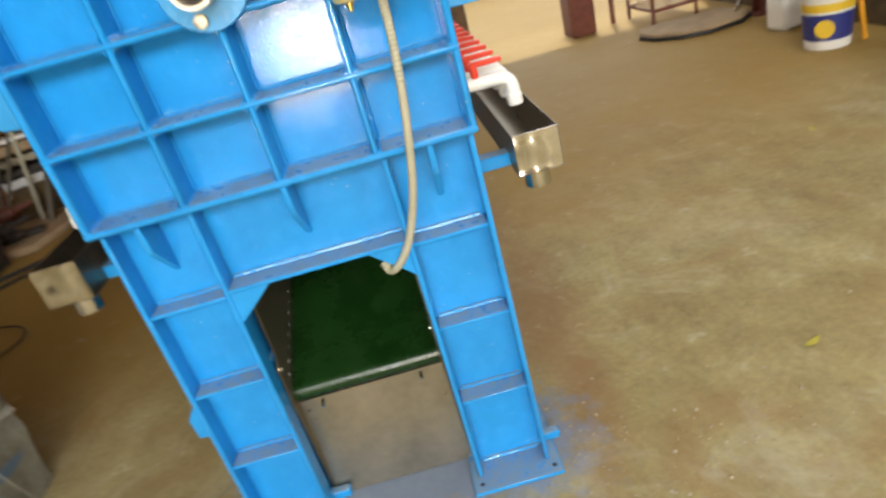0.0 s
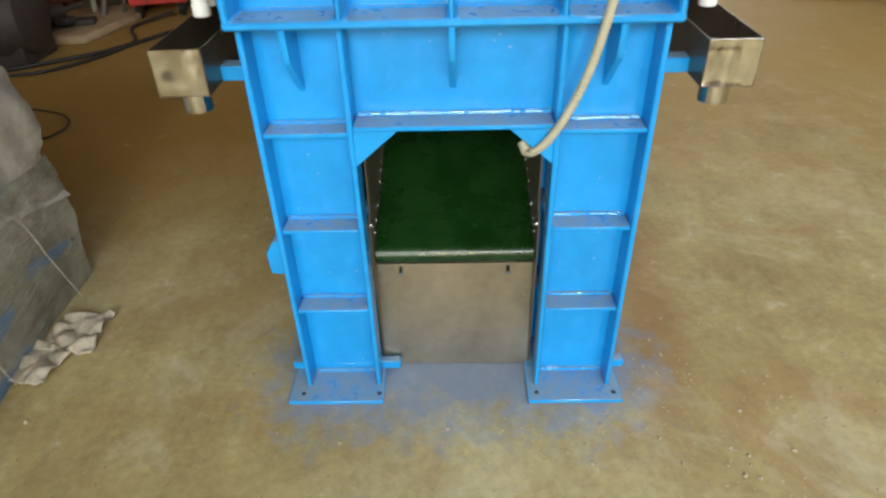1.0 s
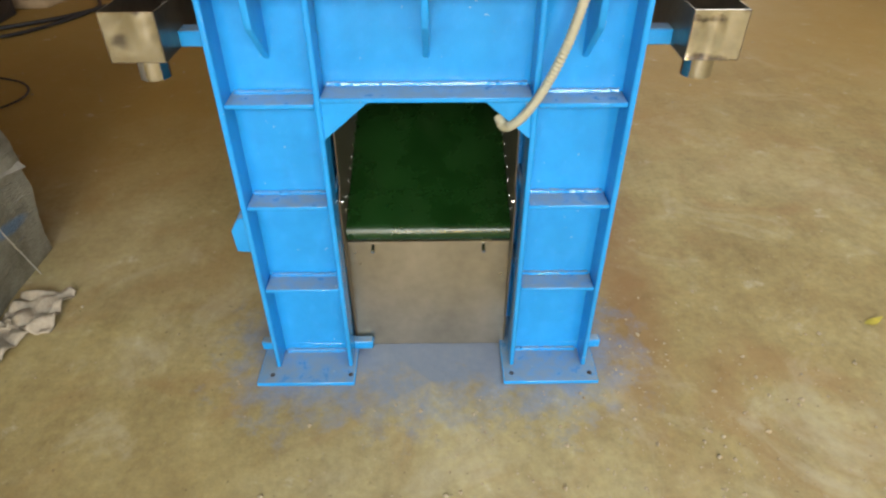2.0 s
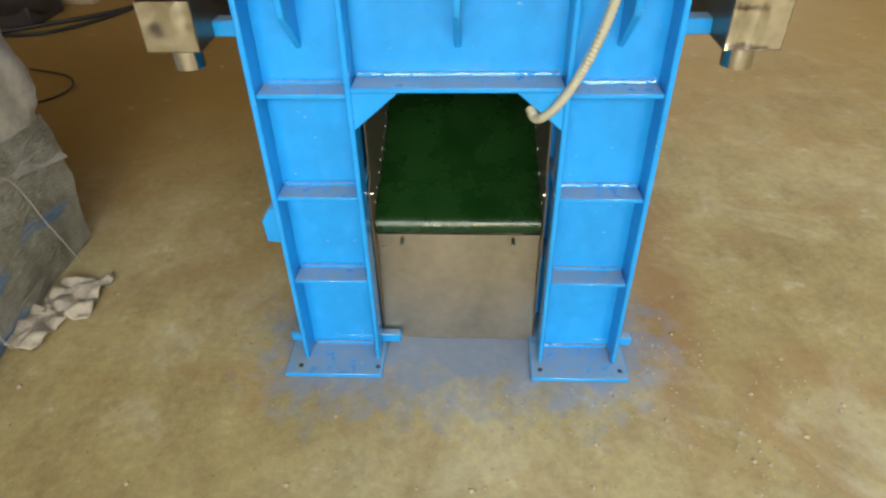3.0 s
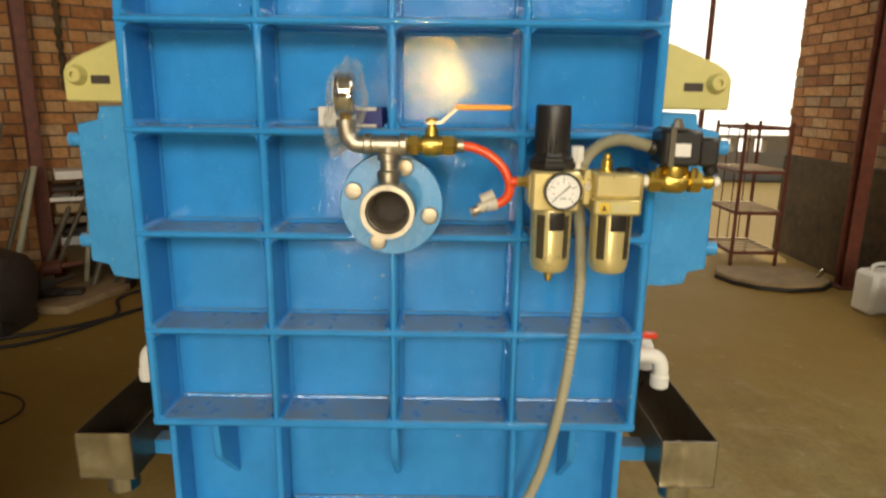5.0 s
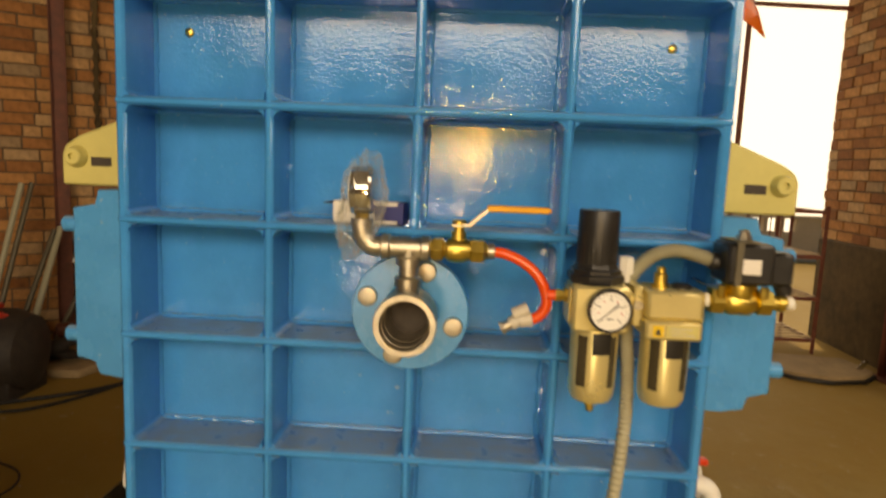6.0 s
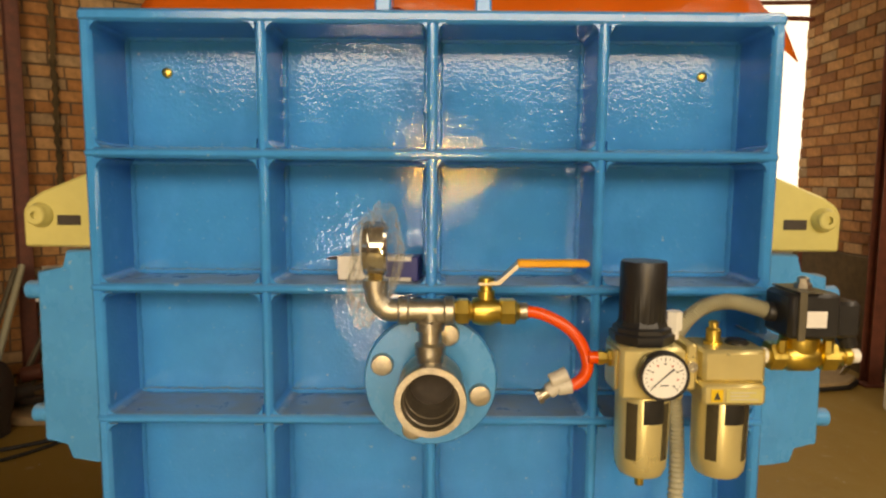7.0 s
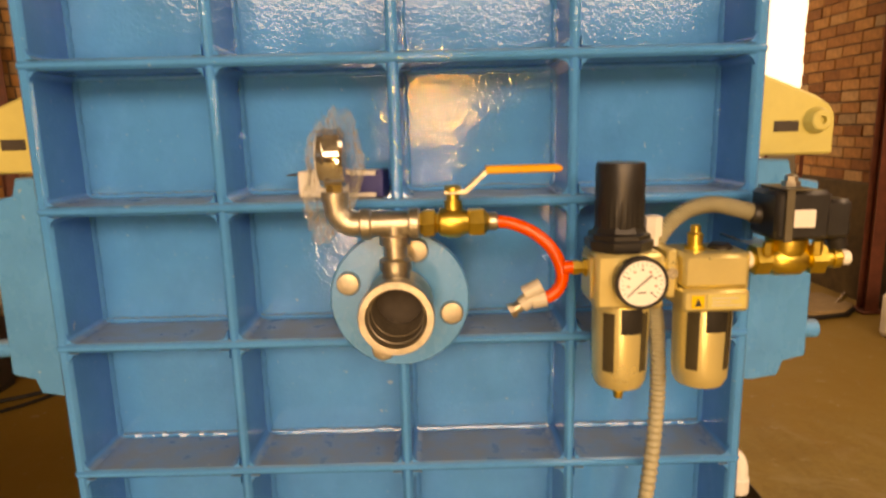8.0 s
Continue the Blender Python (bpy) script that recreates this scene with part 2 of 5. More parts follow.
REDINK = plain("dial_red", (0.5, 0.08, 0.05), 0.5, vary=0.05, relief=0.0)
RED = plain("red_plastic", (0.70, 0.05, 0.02), 0.35, vary=0.1, scale=40, relief=0.1)
HOSE = plain("orange_red_hose", (0.80, 0.075, 0.009), 0.25, vary=0.06, scale=30, relief=0.03)
CONDUIT = plain("grey_conduit", (0.39, 0.37, 0.26), 0.5, vary=0.1, scale=60, relief=0.15)
GREYPL = plain("grey_fitting_plastic", (0.55, 0.51, 0.43), 0.4, vary=0.1, scale=40, relief=0.1)
LEVER = plain("amber_lever", (0.80, 0.36, 0.02), 0.35, vary=0.08, scale=40, relief=0.06)
NAVY = plain("navy_print", (0.03, 0.04, 0.20), 0.45, vary=0.1, relief=0.02)
CARD = plain("white_card", (0.78, 0.75, 0.70), 0.6, vary=0.06, relief=0.08)
def belt_material():
    """Dark green PVC belt, glossy, with a film of dust and rubbed streaks along its run."""
    m, t, b = shader("green_belt")
    where = coords(t)
    along = node(t, "ShaderNodeMapping", {"Vector": where, "Scale": (9, 2.2, 9)}).outputs[0]
    rub, cloud, grain = noise_of(t, along, 2.0, 6, 0.7), noise_of(t, where, 7.0, 6, 0.65), noise_of(t, where, 180.0, 2)
    col = ramp(t, cloud, ((0.3, (0.004, 0.019, 0.003)), (0.7, (0.009, 0.038, 0.006))))
    col = mix(t, ramp(t, rub, ((0.48, (0, 0, 0)), (0.74, (0.25,) * 3))), col, (0.03, 0.06, 0.02))
    t.links.new(col, b.inputs["Base Color"])
    t.links.new(node(t, "ShaderNodeMapRange", {"Value": cloud, "From Min": 0.3, "From Max": 0.7, "To Min": 0.12, "To Max": 0.42}).outputs[0], b.inputs["Roughness"])
    bumped(t, b, calc(t, "ADD", rub, calc(t, "MULTIPLY", grain, 0.2)), 0.12, 0.002)
    return m


BELT = belt_material()
RUBBER = plain("black_rubber", (0.014, 0.012, 0.011), 0.6, vary=0.3, scale=25, relief=0.3)
WOOD = plain("grey_board", (0.34, 0.24, 0.13), 0.8, vary=0.3, scale=9, relief=0.4)
PALE = plain("pale_render", (0.52, 0.44, 0.32), 0.9, vary=0.12, scale=2, relief=0.3)
TAN = plain("tan_render", (0.55, 0.42, 0.27), 0.9, vary=0.15, scale=2, relief=0.3)
SACK = plain("grey_woven_sack", (0.36, 0.34, 0.29), 0.45, vary=0.4, scale=9, relief=0.5)
RAG = plain("dirty_cloth", (0.34, 0.295, 0.225), 0.8, vary=0.4, scale=18, relief=0.5)
ROOFM = plain("dusty_roof_sheet", (0.22, 0.19, 0.15), 0.7, vary=0.3, scale=3, relief=0.2)
YELLOW = plain("yellow_print", (0.75, 0.50, 0.03), 0.5, vary=0.1, relief=0.05)
JUGBLUE = plain("blue_jerrycan", (0.10, 0.26, 0.55), 0.4, vary=0.12, scale=12, relief=0.1)
PAINTRED = plain("red_sheet_metal", (0.48, 0.03, 0.015), 0.45, vary=0.2, scale=10, relief=0.15)
STONE = plain("grit", (0.36, 0.30, 0.20), 0.9, vary=0.4, scale=60, relief=0.4)
OIL = plain("oil_stain", (0.10, 0.078, 0.042), 0.5, vary=0.4, scale=40, relief=0.3)
LEAF = plain("yellow_leaf", (0.42, 0.36, 0.04), 0.6, vary=0.2, scale=60, relief=0.2)


GLOW, glow_tree, glow_b = shader("hazy_sky")
glow_b.inputs["Emission Color"].default_value = (1.0, 0.97, 0.90, 1)
glow_b.inputs["Emission Strength"].default_value = 2.4
glow_b.inputs["Base Color"].default_value = (0, 0, 0, 1)


def bale_material():
    """Dirty woven bale cover: grey-green with blue stripes of print worn through."""
    m, t, b = shader("bale_cover")
    where = coords(t)
    n = noise_of(t, where, 7.0, 6, 0.65)
    col = ramp(t, n, ((0.3, (0.13, 0.12, 0.08)), (0.5, (0.26, 0.25, 0.19)), (0.7, (0.42, 0.41, 0.34))))
    streak = noise_of(t, node(t, "ShaderNodeMapping", {"Vector": where, "Scale": (3, 3, 9), "Rotation": (0.5, 0, 0)}).outputs[0], 1.2, 3)
    col = mix(t, ramp(t, streak, ((0.52, (0, 0, 0)), (0.60, (0.75,) * 3))), col, (0.10, 0.21, 0.40))
    t.links.new(col, b.inputs["Base Color"])
    b.inputs["Roughness"].default_value = 0.5
    fold = noise_of(t, node(t, "ShaderNodeMapping", {"Vector": where, "Scale": (5, 5, 16), "Rotation": (0.6, 0.3, 0)}).outputs[0], 1.0, 4, 0.6)
    ridge = calc(t, "ABSOLUTE", calc(t, "SUBTRACT", fold, 0.5))
    bumped(t, b, calc(t, "ADD", calc(t, "MULTIPLY", ridge, 6.0), calc(t, "ADD", noise_of(t, where, 26.0, 5, 0.7), noise_of(t, where, 240.0, 2))), 0.8, 0.012)
    return m


BALE = bale_material()


def film_material(name, colour, clear, rough):
    m, t, b = shader(name)
    out = t.nodes["Material Output"]
    where = coords(t)
    b.inputs["Base Color"].default_value = (*colour, 1)
    b.inputs["Roughness"].default_value = rough
    bump = bumped(t, b, noise_of(t, where, 38.0, 4, 0.6), 0.8, 0.006)
    see = node(t, "ShaderNodeBsdfTransparent", {"Color": (*[0.5 + 0.5 * c for c in colour], 1)})
    through_light = node(t, "ShaderNodeBsdfTranslucent", {"Color": (*colour, 1)})
    body = node(t, "ShaderNodeMixShader", {0: 0.5 if not clear else 0.0, 1: b.outputs[0], 2: through_light.outputs[0]})
    both = node(t, "ShaderNodeMixShader", {0: clear, 1: body.outputs[0], 2: see.outputs[0]})
    t.links.new(both.outputs[0], out.inputs[0])
    return m


TARP = film_material("orange_film", (0.85, 0.20, 0.03), 0.0, 0.22)
WRAP = film_material("clear_wrap", (0.9, 0.9, 0.88), 0.955, 0.06)


# ---- mesh helpers ----
def box(bm, x0, x1, y0, y1, z0, z1, bevel=0.0, m=None):
    vs = [bm.verts.new((x, y, z)) for x in (x0, x1) for y in (y0, y1) for z in (z0, z1)]
    fs = [bm.faces.new([vs[i] for i in q]) for q in ((0, 1, 3, 2), (4, 6, 7, 5), (0, 4, 5, 1), (2, 3, 7, 6), (0, 2, 6, 4), (1, 5, 7, 3))]
    if bevel:
        got = bmesh.ops.bevel(bm, geom=list({e for f in fs for e in f.edges}), offset=bevel, segments=1, affect="EDGES")
        vs = list({v for f in got["faces"] for v in f.verts} | {v for v in vs if v.is_valid})
    if m:
        bmesh.ops.transform(bm, matrix=m, verts=vs)
    return bm


def axes_of(d):
    d = d.normalized()
    u = d.cross(Vector((0, 0, 1)) if abs(d.z) < 0.9 else Vector((1, 0, 0))).normalized()
    return u, d.cross(u).normalized()


def rings(bm, loops, closed_ends=True, around=True):
    rows = [[bm.verts.new(p) for p in loop] for loop in loops]
    n = len(rows[0])
    for a, b in zip(rows, rows[1:]):
        for i in range(n if around else n - 1):
            bm.faces.new((a[i], a[(i + 1) % n], b[(i + 1) % n], b[i]))
    if closed_ends:
        bm.faces.new(rows[0][::-1])
        bm.faces.new(rows[-1])
    return bm


def lathe(bm, start, along, profile, seg=24, closed=True, turn=0.0):
    """Turns (distance along, radius) pairs round the axis."""
    start, along = Vector(start), Vector(along).normalized()
    u, v = axes_of(along)
    loops = []
    for d, r in profile:
        c = start + along * d
        loops.append([c + (u * math.cos(a) + v * math.sin(a)) * max(r, 1e-5) for a in (turn + 2 * math.pi * i / seg for i in range(seg))])
    return rings(bm, loops, closed)


def cyl(bm, p0, p1, r, seg=20, edge=0.0):
    p0, p1 = Vector(p0), Vector(p1)
    length = (p1 - p0).length
    e = edge or min(r, length) * 0.12
    return lathe(bm, p0, p1 - p0, ((0, r - e), (e, r), (length - e, r), (length, r - e)), seg)


def smooth_path(points, steps=8):
    pts = [Vector(p) for p in points]
    ext = [pts[0] * 2 - pts[1], *pts, pts[-1] * 2 - pts[-2]]
    out = []
    for i in range(1, len(ext) - 2):
        a, b, c, d = ext[i - 1:i + 3]
        for k in range(steps):
            s = k / steps
            out.append(0.5 * (2 * b + (c - a) * s + (2 * a - 5 * b + 4 * c - d) * s ** 2 + (3 * b - a - 3 * c + d) * s ** 3))
    return out + [pts[-1]]


def sweep(bm, points, r, seg=12, rib=0.0):
    """A round bar or hose along points; rib: corrugation."""
    loops, u = [], None
    for i, p in enumerate(points):
        d = (points[min(i + 1, len(points) - 1)] - points[max(i - 1, 0)]).normalized()
        if u is None:
            u = axes_of(d)[0]
        u = (u - d * u.dot(d)).normalized()
        v = d.cross(u)
        rr = r + (rib if i % 2 else -rib)
        loops.append([p + (u * math.cos(a) + v * math.sin(a)) * rr for a in (2 * math.pi * k / seg for k in range(seg))])
    return rings(bm, loops)


def prism(bm, outline, axis, lo, hi, bevel=0.0):
    """A flat outline, in the two other axes, drawn out along an axis from lo to hi."""
    def at(p, w):
        q = list(p)
        q.insert("xyz".index(axis), w)
        return q
    a, b = [bm.verts.new(at(p, lo)) for p in outline], [bm.verts.new(at(p, hi)) for p in outline]
    n = len(outline)
    fs = [bm.faces.new(a[::-1]), bm.faces.new(b)]
    fs += [bm.faces.new((a[i], a[(i + 1) % n], b[(i + 1) % n], b[i])) for i in range(n)]
    if bevel:
        bmesh.ops.bevel(bm, geom=list({e for f in fs for e in f.edges}), offset=bevel, segments=1, affect="EDGES")
    return bm


def made(name, bm, material, smooth=True):
    bmesh.ops.recalc_face_normals(bm, faces=bm.faces)
    me = bpy.data.meshes.new(name)
    bm.to_mesh(me)
    bm.free()
    me.materials.append(material)
    if smooth:
        me.shade_smooth()
        me.set_sharp_from_angle(angle=radians(38))
    return me


def base_of(ob):
    while ob.parent:
        ob = ob.parent
    return ob


def thing(name, place, label, category, group="", kind=""):
    ob = new(name)
    ob.empty_display_size = 0.05
    ob.location = place
    return tagged(ob, label, category, group, kind)


def part(name, bm, material, parent, label=""):
    """One mesh under a thing or under a part; bm is in world places."""
    me = made(name, bm, material)
    me.transform(Matrix.Translation(-base_of(parent).location))
    ob = new(name, me)
    ob.parent = parent
    return tagged(ob, label)


def solo(name, bm, material, label, category, group="", kind="", place=None):
    me = made(name, bm, material)
    if place:
        me.transform(Matrix.Translation(-Vector(place)))
    ob = new(name, me)
    if place:
        ob.location = place
    return tagged(ob, label, category, group, kind)


B = bmesh.new


def lumpy(bm, amount, scale, seed=0.0, keep_floor=True):
    for v in bm.verts:
        p = v.co * scale + Vector((seed, seed * 2, seed * 3))
        d = noise.noise_vector(p) + 0.5 * noise.noise_vector(p * 2.3)
        v.co += d * amount
        if keep_floor and v.co.z < 0.002:
            v.co.z = 0.002
    return bm


def soft_block(bm, x0, x1, y0, y1, z0, z1, cuts=14, round_off=0.25):
    """A rounded block with faces fine enough to crease."""
    c = Vector(((x0 + x1) / 2, (y0 + y1) / 2, (z0 + z1) / 2))
    h = Vector(((x1 - x0) / 2, (y1 - y0) / 2, (z1 - z0) / 2))
    got = bmesh.ops.create_cube(bm, size=2)
    bmesh.ops.subdivide_edges(bm, edges=list({e for v in got["verts"] for e in v.link_edges}), cuts=cuts, use_grid_fill=True)
    for v in bm.verts:
        p = v.co.copy()
        s = p.normalized() * 1.25
        q = p.lerp(s, round_off)
        v.co = c + Vector((q.x * h.x, q.y * h.y, q.z * h.z))
    return bm


# ---- the room ----
RX, YE, WALL_H, REAR_H = 3.42, 5.35, 3.3, 2.66
bm = B()
box(bm, -60, 60, -60, 60, -0.3, 0)
floor = solo("floor", bm, FLOOR, "brown compacted dirt and concrete floor with blue overspray", "floor", kind="structure")


def wall(name, p0, p1, z0, z1, thick, material, label):
    """A straight wall from p0 to p1; its inner face is on the line, and its thickness lies to the right of the way."""
    a, b = Vector((*p0, 0)), Vector((*p1, 0))
    d = (b - a).normalized()
    out = Vector((d.y, -d.x, 0)) * thick
    bm = B()
    prism(bm, [tuple(p[:2]) for p in (a, b, b + out, a + out)], "z", z0, z1)
    return solo(name, bm, material, label, "wall", kind="structure")


# left far wall stands askew to the machine
LA, LB = (-6.1, 2.2), (-1.3, 5.35)
wall_left = wall("wall_west", LB, LA, 0, WALL_H, 0.22, MORTAR, "exposed red brick wall with dark recessed joints")
wall_right = wall("wall_east", (RX, -6.2), (RX, YE), 0, WALL_H + 0.1, 0.22, MORTAR, "exposed red brick wall above a dark rendered dado")
# Unseen rear walls; their gaps are sized to shape the light and its reflections.
wall("wall_rear_west", (-6.1, -6.2), (-1.50, -6.2), 0, REAR_H, 0.22, MORTAR, "unseen brown masonry wall beside the rear door opening")
wall("wall_rear_pier", (-0.27, -6.2), (-0.16, -6.2), 0, REAR_H, 0.22, MORTAR, "unseen narrow masonry pier between the two rear light openings")
wall("wall_rear_east", (0.14, -6.2), (RX, -6.2), 0, REAR_H, 0.22, MORTAR, "unseen brown masonry wall beside the small rear light opening")
wall("wall_rear_lintel", (-1.50, -6.2), (-0.27, -6.2), 1.15, REAR_H, 0.22, MORTAR, "unseen masonry cutting off the top of the rear light opening")
wall("wall_rear_sill", (-0.16, -6.2), (0.14, -6.2), 0, 1.53, 0.22, MORTAR, "unseen masonry under the small rear light opening")
wall("wall_rear_head", (-0.16, -6.2), (0.14, -6.2), 1.83, REAR_H, 0.22, MORTAR, "unseen masonry over the small rear light opening")
wall("wall_side_west", (-6.1, 2.2), (-6.1, -6.2), 0, WALL_H, 0.22, MORTAR, "plain brown masonry side wall")
wall("wall_far", (1.1, YE), (-1.3, YE), 0, WALL_H, 0.22, MORTAR, "plain masonry wall beside the tall far opening")
bm = B()
for i in range(56):
    x0 = -6.5 + i * 0.19
    prism(bm, [(x0, 4.25), (x0 + 0.05, 4.29), (x0 + 0.14, 4.29), (x0 + 0.19, 4.25), (x0 + 0.19, 4.255), (x0 + 0.14, 4.296), (x0 + 0.05, 4.296), (x0, 4.255)], "y", -6.9, 6.2)
solo("ceiling", bm, ROOFM, "dusty corrugated sheet roof over open eaves", "ceiling", kind="structure")
bm = B()
box(bm, RX - 0.022, RX, -6.15, YE - 0.01, 0, 0.94, 0.004)
solo("dado_trim", bm, DADO, "dark stained rendered dado along the brick wall", "trim", kind="structure")
bm = B()
box(bm, -8, 18, 15.0, 15.1, 0, 12)
solo("backdrop_sky", bm, GLOW, "plain white hazy sky beyond the yard", "sky", kind="structure")
bm = B()
box(bm, -3, 9, 11.0, 11.25, 0, 0.53, 0.01)
for x0, x1 in ((-3, 5.19), (5.46, 5.52), (5.76, 5.82), (6.06, 9)):
    box(bm, x0, x1, 11.0, 11.25, 0.53, 0.78)
box(bm, -3, 9, 10.98, 11.27, 0.78, 0.84, 0.005)
solo("backdrop_yard_wall", bm, PALE, "sunlit low pale yard wall with three square gaps under its coping", "wall", kind="structure")
bm = B()
for k, (z, tilt) in enumerate(((3.02, 0.03), (3.17, -0.02))):
    sweep(bm, [Vector((1.05, YE - 0.1, z)), Vector((2.2, YE - 0.1, z + tilt)), Vector((RX, YE - 0.1, z))], 0.022, 8)
solo("lintel_bars", bm, RUST, "two steel bars across the head of the tall opening", "bar", kind="structure")


def steel_column(x, y, turn, h, name, label):
    """An H section stanchion with a base plate."""
    ob = thing(name, (x, y, 0), label, "column", "steel stanchions", "structure")
    m = Matrix.Translation((x, y, 0)) @ Matrix.Rotation(turn, 4, "Z")
    bm = B()
    for a in (-0.055, 0.047):
        box(bm, a, a + 0.008, -0.05, 0.05, 0.0, h, 0.0015)
    box(bm, -0.047, 0.047, -0.004, 0.004, 0.0, h)
    bmesh.ops.transform(bm, matrix=m, verts=bm.verts)
    part("shaft", bm, RUST, ob)
    bm = B()
    box(bm, -0.1, 0.1, -0.1, 0.1, 0.0, 0.014, 0.003, m)
    part("base_plate", bm, RUST, ob)
    return ob


steel_column(3.30, 3.99, radians(90), 4.25, "steel_column", "rusty red-oxide steel stanchion against the brick wall")
steel_column(-3.12, 4.02, radians(33), 4.25, "steel_column", "dark red-oxide steel stanchion against the brick wall")
bm = B()
cyl(bm, (2.50, 5.22, 0), (2.50, 5.22, 3.3), 0.024, 10)
solo("steel_post", bm, RUST, "thin rusty steel post in the far opening", "post", kind="structure")

# ---- filter press ----
ZR = (1.69, 1.54, 1.387, 1.232, 1.077, 0.921)
XC = (-0.383, -0.19, 0.0, 0.19, 0.383)
PANEL_Y = 0.084
press = thing("filter_press", (0, 0.1, 0), "glossy sky-blue steel filter press with ribbed head plate on two legs", "filter press")


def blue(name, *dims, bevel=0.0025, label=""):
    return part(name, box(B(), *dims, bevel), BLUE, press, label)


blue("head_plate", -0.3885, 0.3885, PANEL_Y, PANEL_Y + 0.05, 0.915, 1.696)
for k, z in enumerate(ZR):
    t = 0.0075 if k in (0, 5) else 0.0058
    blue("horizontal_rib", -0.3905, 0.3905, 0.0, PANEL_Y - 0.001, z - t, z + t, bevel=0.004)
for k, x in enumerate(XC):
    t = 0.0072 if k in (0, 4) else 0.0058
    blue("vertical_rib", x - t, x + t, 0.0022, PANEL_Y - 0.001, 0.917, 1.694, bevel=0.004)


def bead(bm, p0, p1, r, seed):
    """An uneven weld bead with its ripples and a few spatter lumps, thick with paint."""
    p0, p1 = Vector(p0), Vector(p1)
    n = max(10, int((p1 - p0).length / 0.0045))
    d = (p1 - p0).normalized()
    u, v = axes_of(d)
    loops = []
    for i in range(n + 1):
        c = p0.lerp(p1, i / n) + (u * noise.noise((i * 0.5, seed, 2)) + v * noise.noise((i * 0.5, seed, 7))) * r * 0.35
        rr = r * (0.92 + 0.20 * (i % 2) + 0.35 * noise.noise((i * 0.31, seed, 11)))
        loops.append([c + (u * math.cos(a) + v * math.sin(a)) * rr for a in (2 * math.pi * k / 7 for k in range(7))])
    return rings(bm, loops)


def weld_mesh(w, h, seed):
    """Weld fillets round the inside of one cell: four upright corners and the seam at the panel."""
    bm, r = B(), 0.0105
    for sx in (-1, 1):
        for sz in (-1, 1):
            c = Vector((sx * w / 2, 0, sz * h / 2))
            arc = [(c.x, c.z)] + [(c.x - sx * r * (1 - math.cos(a)) * 1.0 - 0, c.z - sz * r * (1 - math.sin(a))) for a in (0, 0.52, 1.05, 1.571)]
            prism(bm, arc, "y", 0.0015, PANEL_Y)
    for sz in (-1, 1):
        z = sz * (h / 2 - 0.001)
        bead(bm, (-w / 2, PANEL_Y - 0.001, z), (w / 2, PANEL_Y - 0.001, z), 0.0042, seed + sz)
    for sx in (-1, 1):
        x = sx * (w / 2 - 0.001)
        bead(bm, (x, PANEL_Y - 0.001, -h / 2), (x, PANEL_Y - 0.001, h / 2), 0.0042, seed + 3 * sx)
    return made("weld_bead", bm, BLUE)


for r in range(5):
    for c in range(4):
        w, h = XC[c + 1] - XC[c] - 0.0125, ZR[r] - ZR[r + 1] - 0.0125
        ob = new("weld_bead", weld_mesh(w, h, 10 * r + 2.3 * c))
        ob.parent = press
        ob.location = ((XC[c] + XC[c + 1]) / 2, -0.1, (ZR[r] + ZR[r + 1]) / 2)

# leg frame
LEG_F, LEG_B = 0.036, 0.096
SHELF = (0.702, 0.479, 0.257)
for s in (-1, 1):
    def span(a, b):
        return (min(s * a, s * b), max(s * a, s * b))
    blue("leg_panel", *span(0.20, 0.372), LEG_B, LEG_B + 0.012, 0.012, 0.912, bevel=0)
    blue("leg_flange", *span(0.371, 0.382), LEG_F, LEG_B + 0.13, 0.012, 0.913)
    blue("leg_flange", *span(0.194, 0.205), LEG_F + 0.002, LEG_B, 0.012, 0.913)
    blue("inner_leg_plate", *span(0.206, 0.213), LEG_B + 0.013, LEG_B + 0.119, 0.012, 0.60)
    blue("rear_leg_panel", *span(0.195, 0.37), LEG_B + 0.12, LEG_B + 0.13, 0.012, 0.9, bevel=0)
    for z in SHELF:
        blue("shelf_rib", *span(0.2055, 0.3705), LEG_F + 0.004, LEG_B, z - 0.005, z + 0.005)
        blue("inner_rib", *span(0.196, 0.2055), LEG_B + 0.013, LEG_B + 0.119, z - 0.004, z + 0.004, bevel=0.0015)
    base = blue("base_plate", *(span(0.176, 0.407) if s > 0 else span(0.186, 0.422)), -0.014, 0.25, 0.0, 0.012)
    for x in (0.197, 0.388):
        # Dark disc proud of the plate; its colour stands in for the hole's shade.
        part("bolt_hole_disc", lathe(B(), (s * x, 0.012, 0.0119), (0, 0, 1), ((0, 0.006), (0.0008, 0.006)), 14), DARK, base)
    for k in range(3):
        z = SHELF[k] + 0.006
        bm = B()
        bead(bm, (s * 0.212, LEG_B - 0.003, z), (s * 0.364, LEG_B - 0.003, z), 0.0058, z * 9 + s)
        part("weld_bead", bm, BLUE, press)
    bm = B()
    bead(bm, (s * 0.212, LEG_B - 0.003, 0.014), (s * 0.364, LEG_B - 0.003, 0.014), 0.0062, 40 + s)
    part("weld_bead", bm, BLUE, press)
    bm = B()
    box(bm, *(span(0.30, 0.43) if s > 0 else span(0.148, 0.43)), 0.095, 0.122, 0.0125, 0.038, 0.004)
    part("foot_rod", bm, BLUE, press)
bm = B()
prism(bm, [(-0.382, 0.34), (-0.425, 0.345), (-0.428, 0.40), (-0.41, 0.43), (-0.382, 0.44)], "y", 0.075, 0.16, 0.002)
part("side_lug", bm, BLUE, press)
blue("crossbeam_panel", -0.194, 0.194, LEG_B, LEG_B + 0.012, 0.72, 0.912, bevel=0)
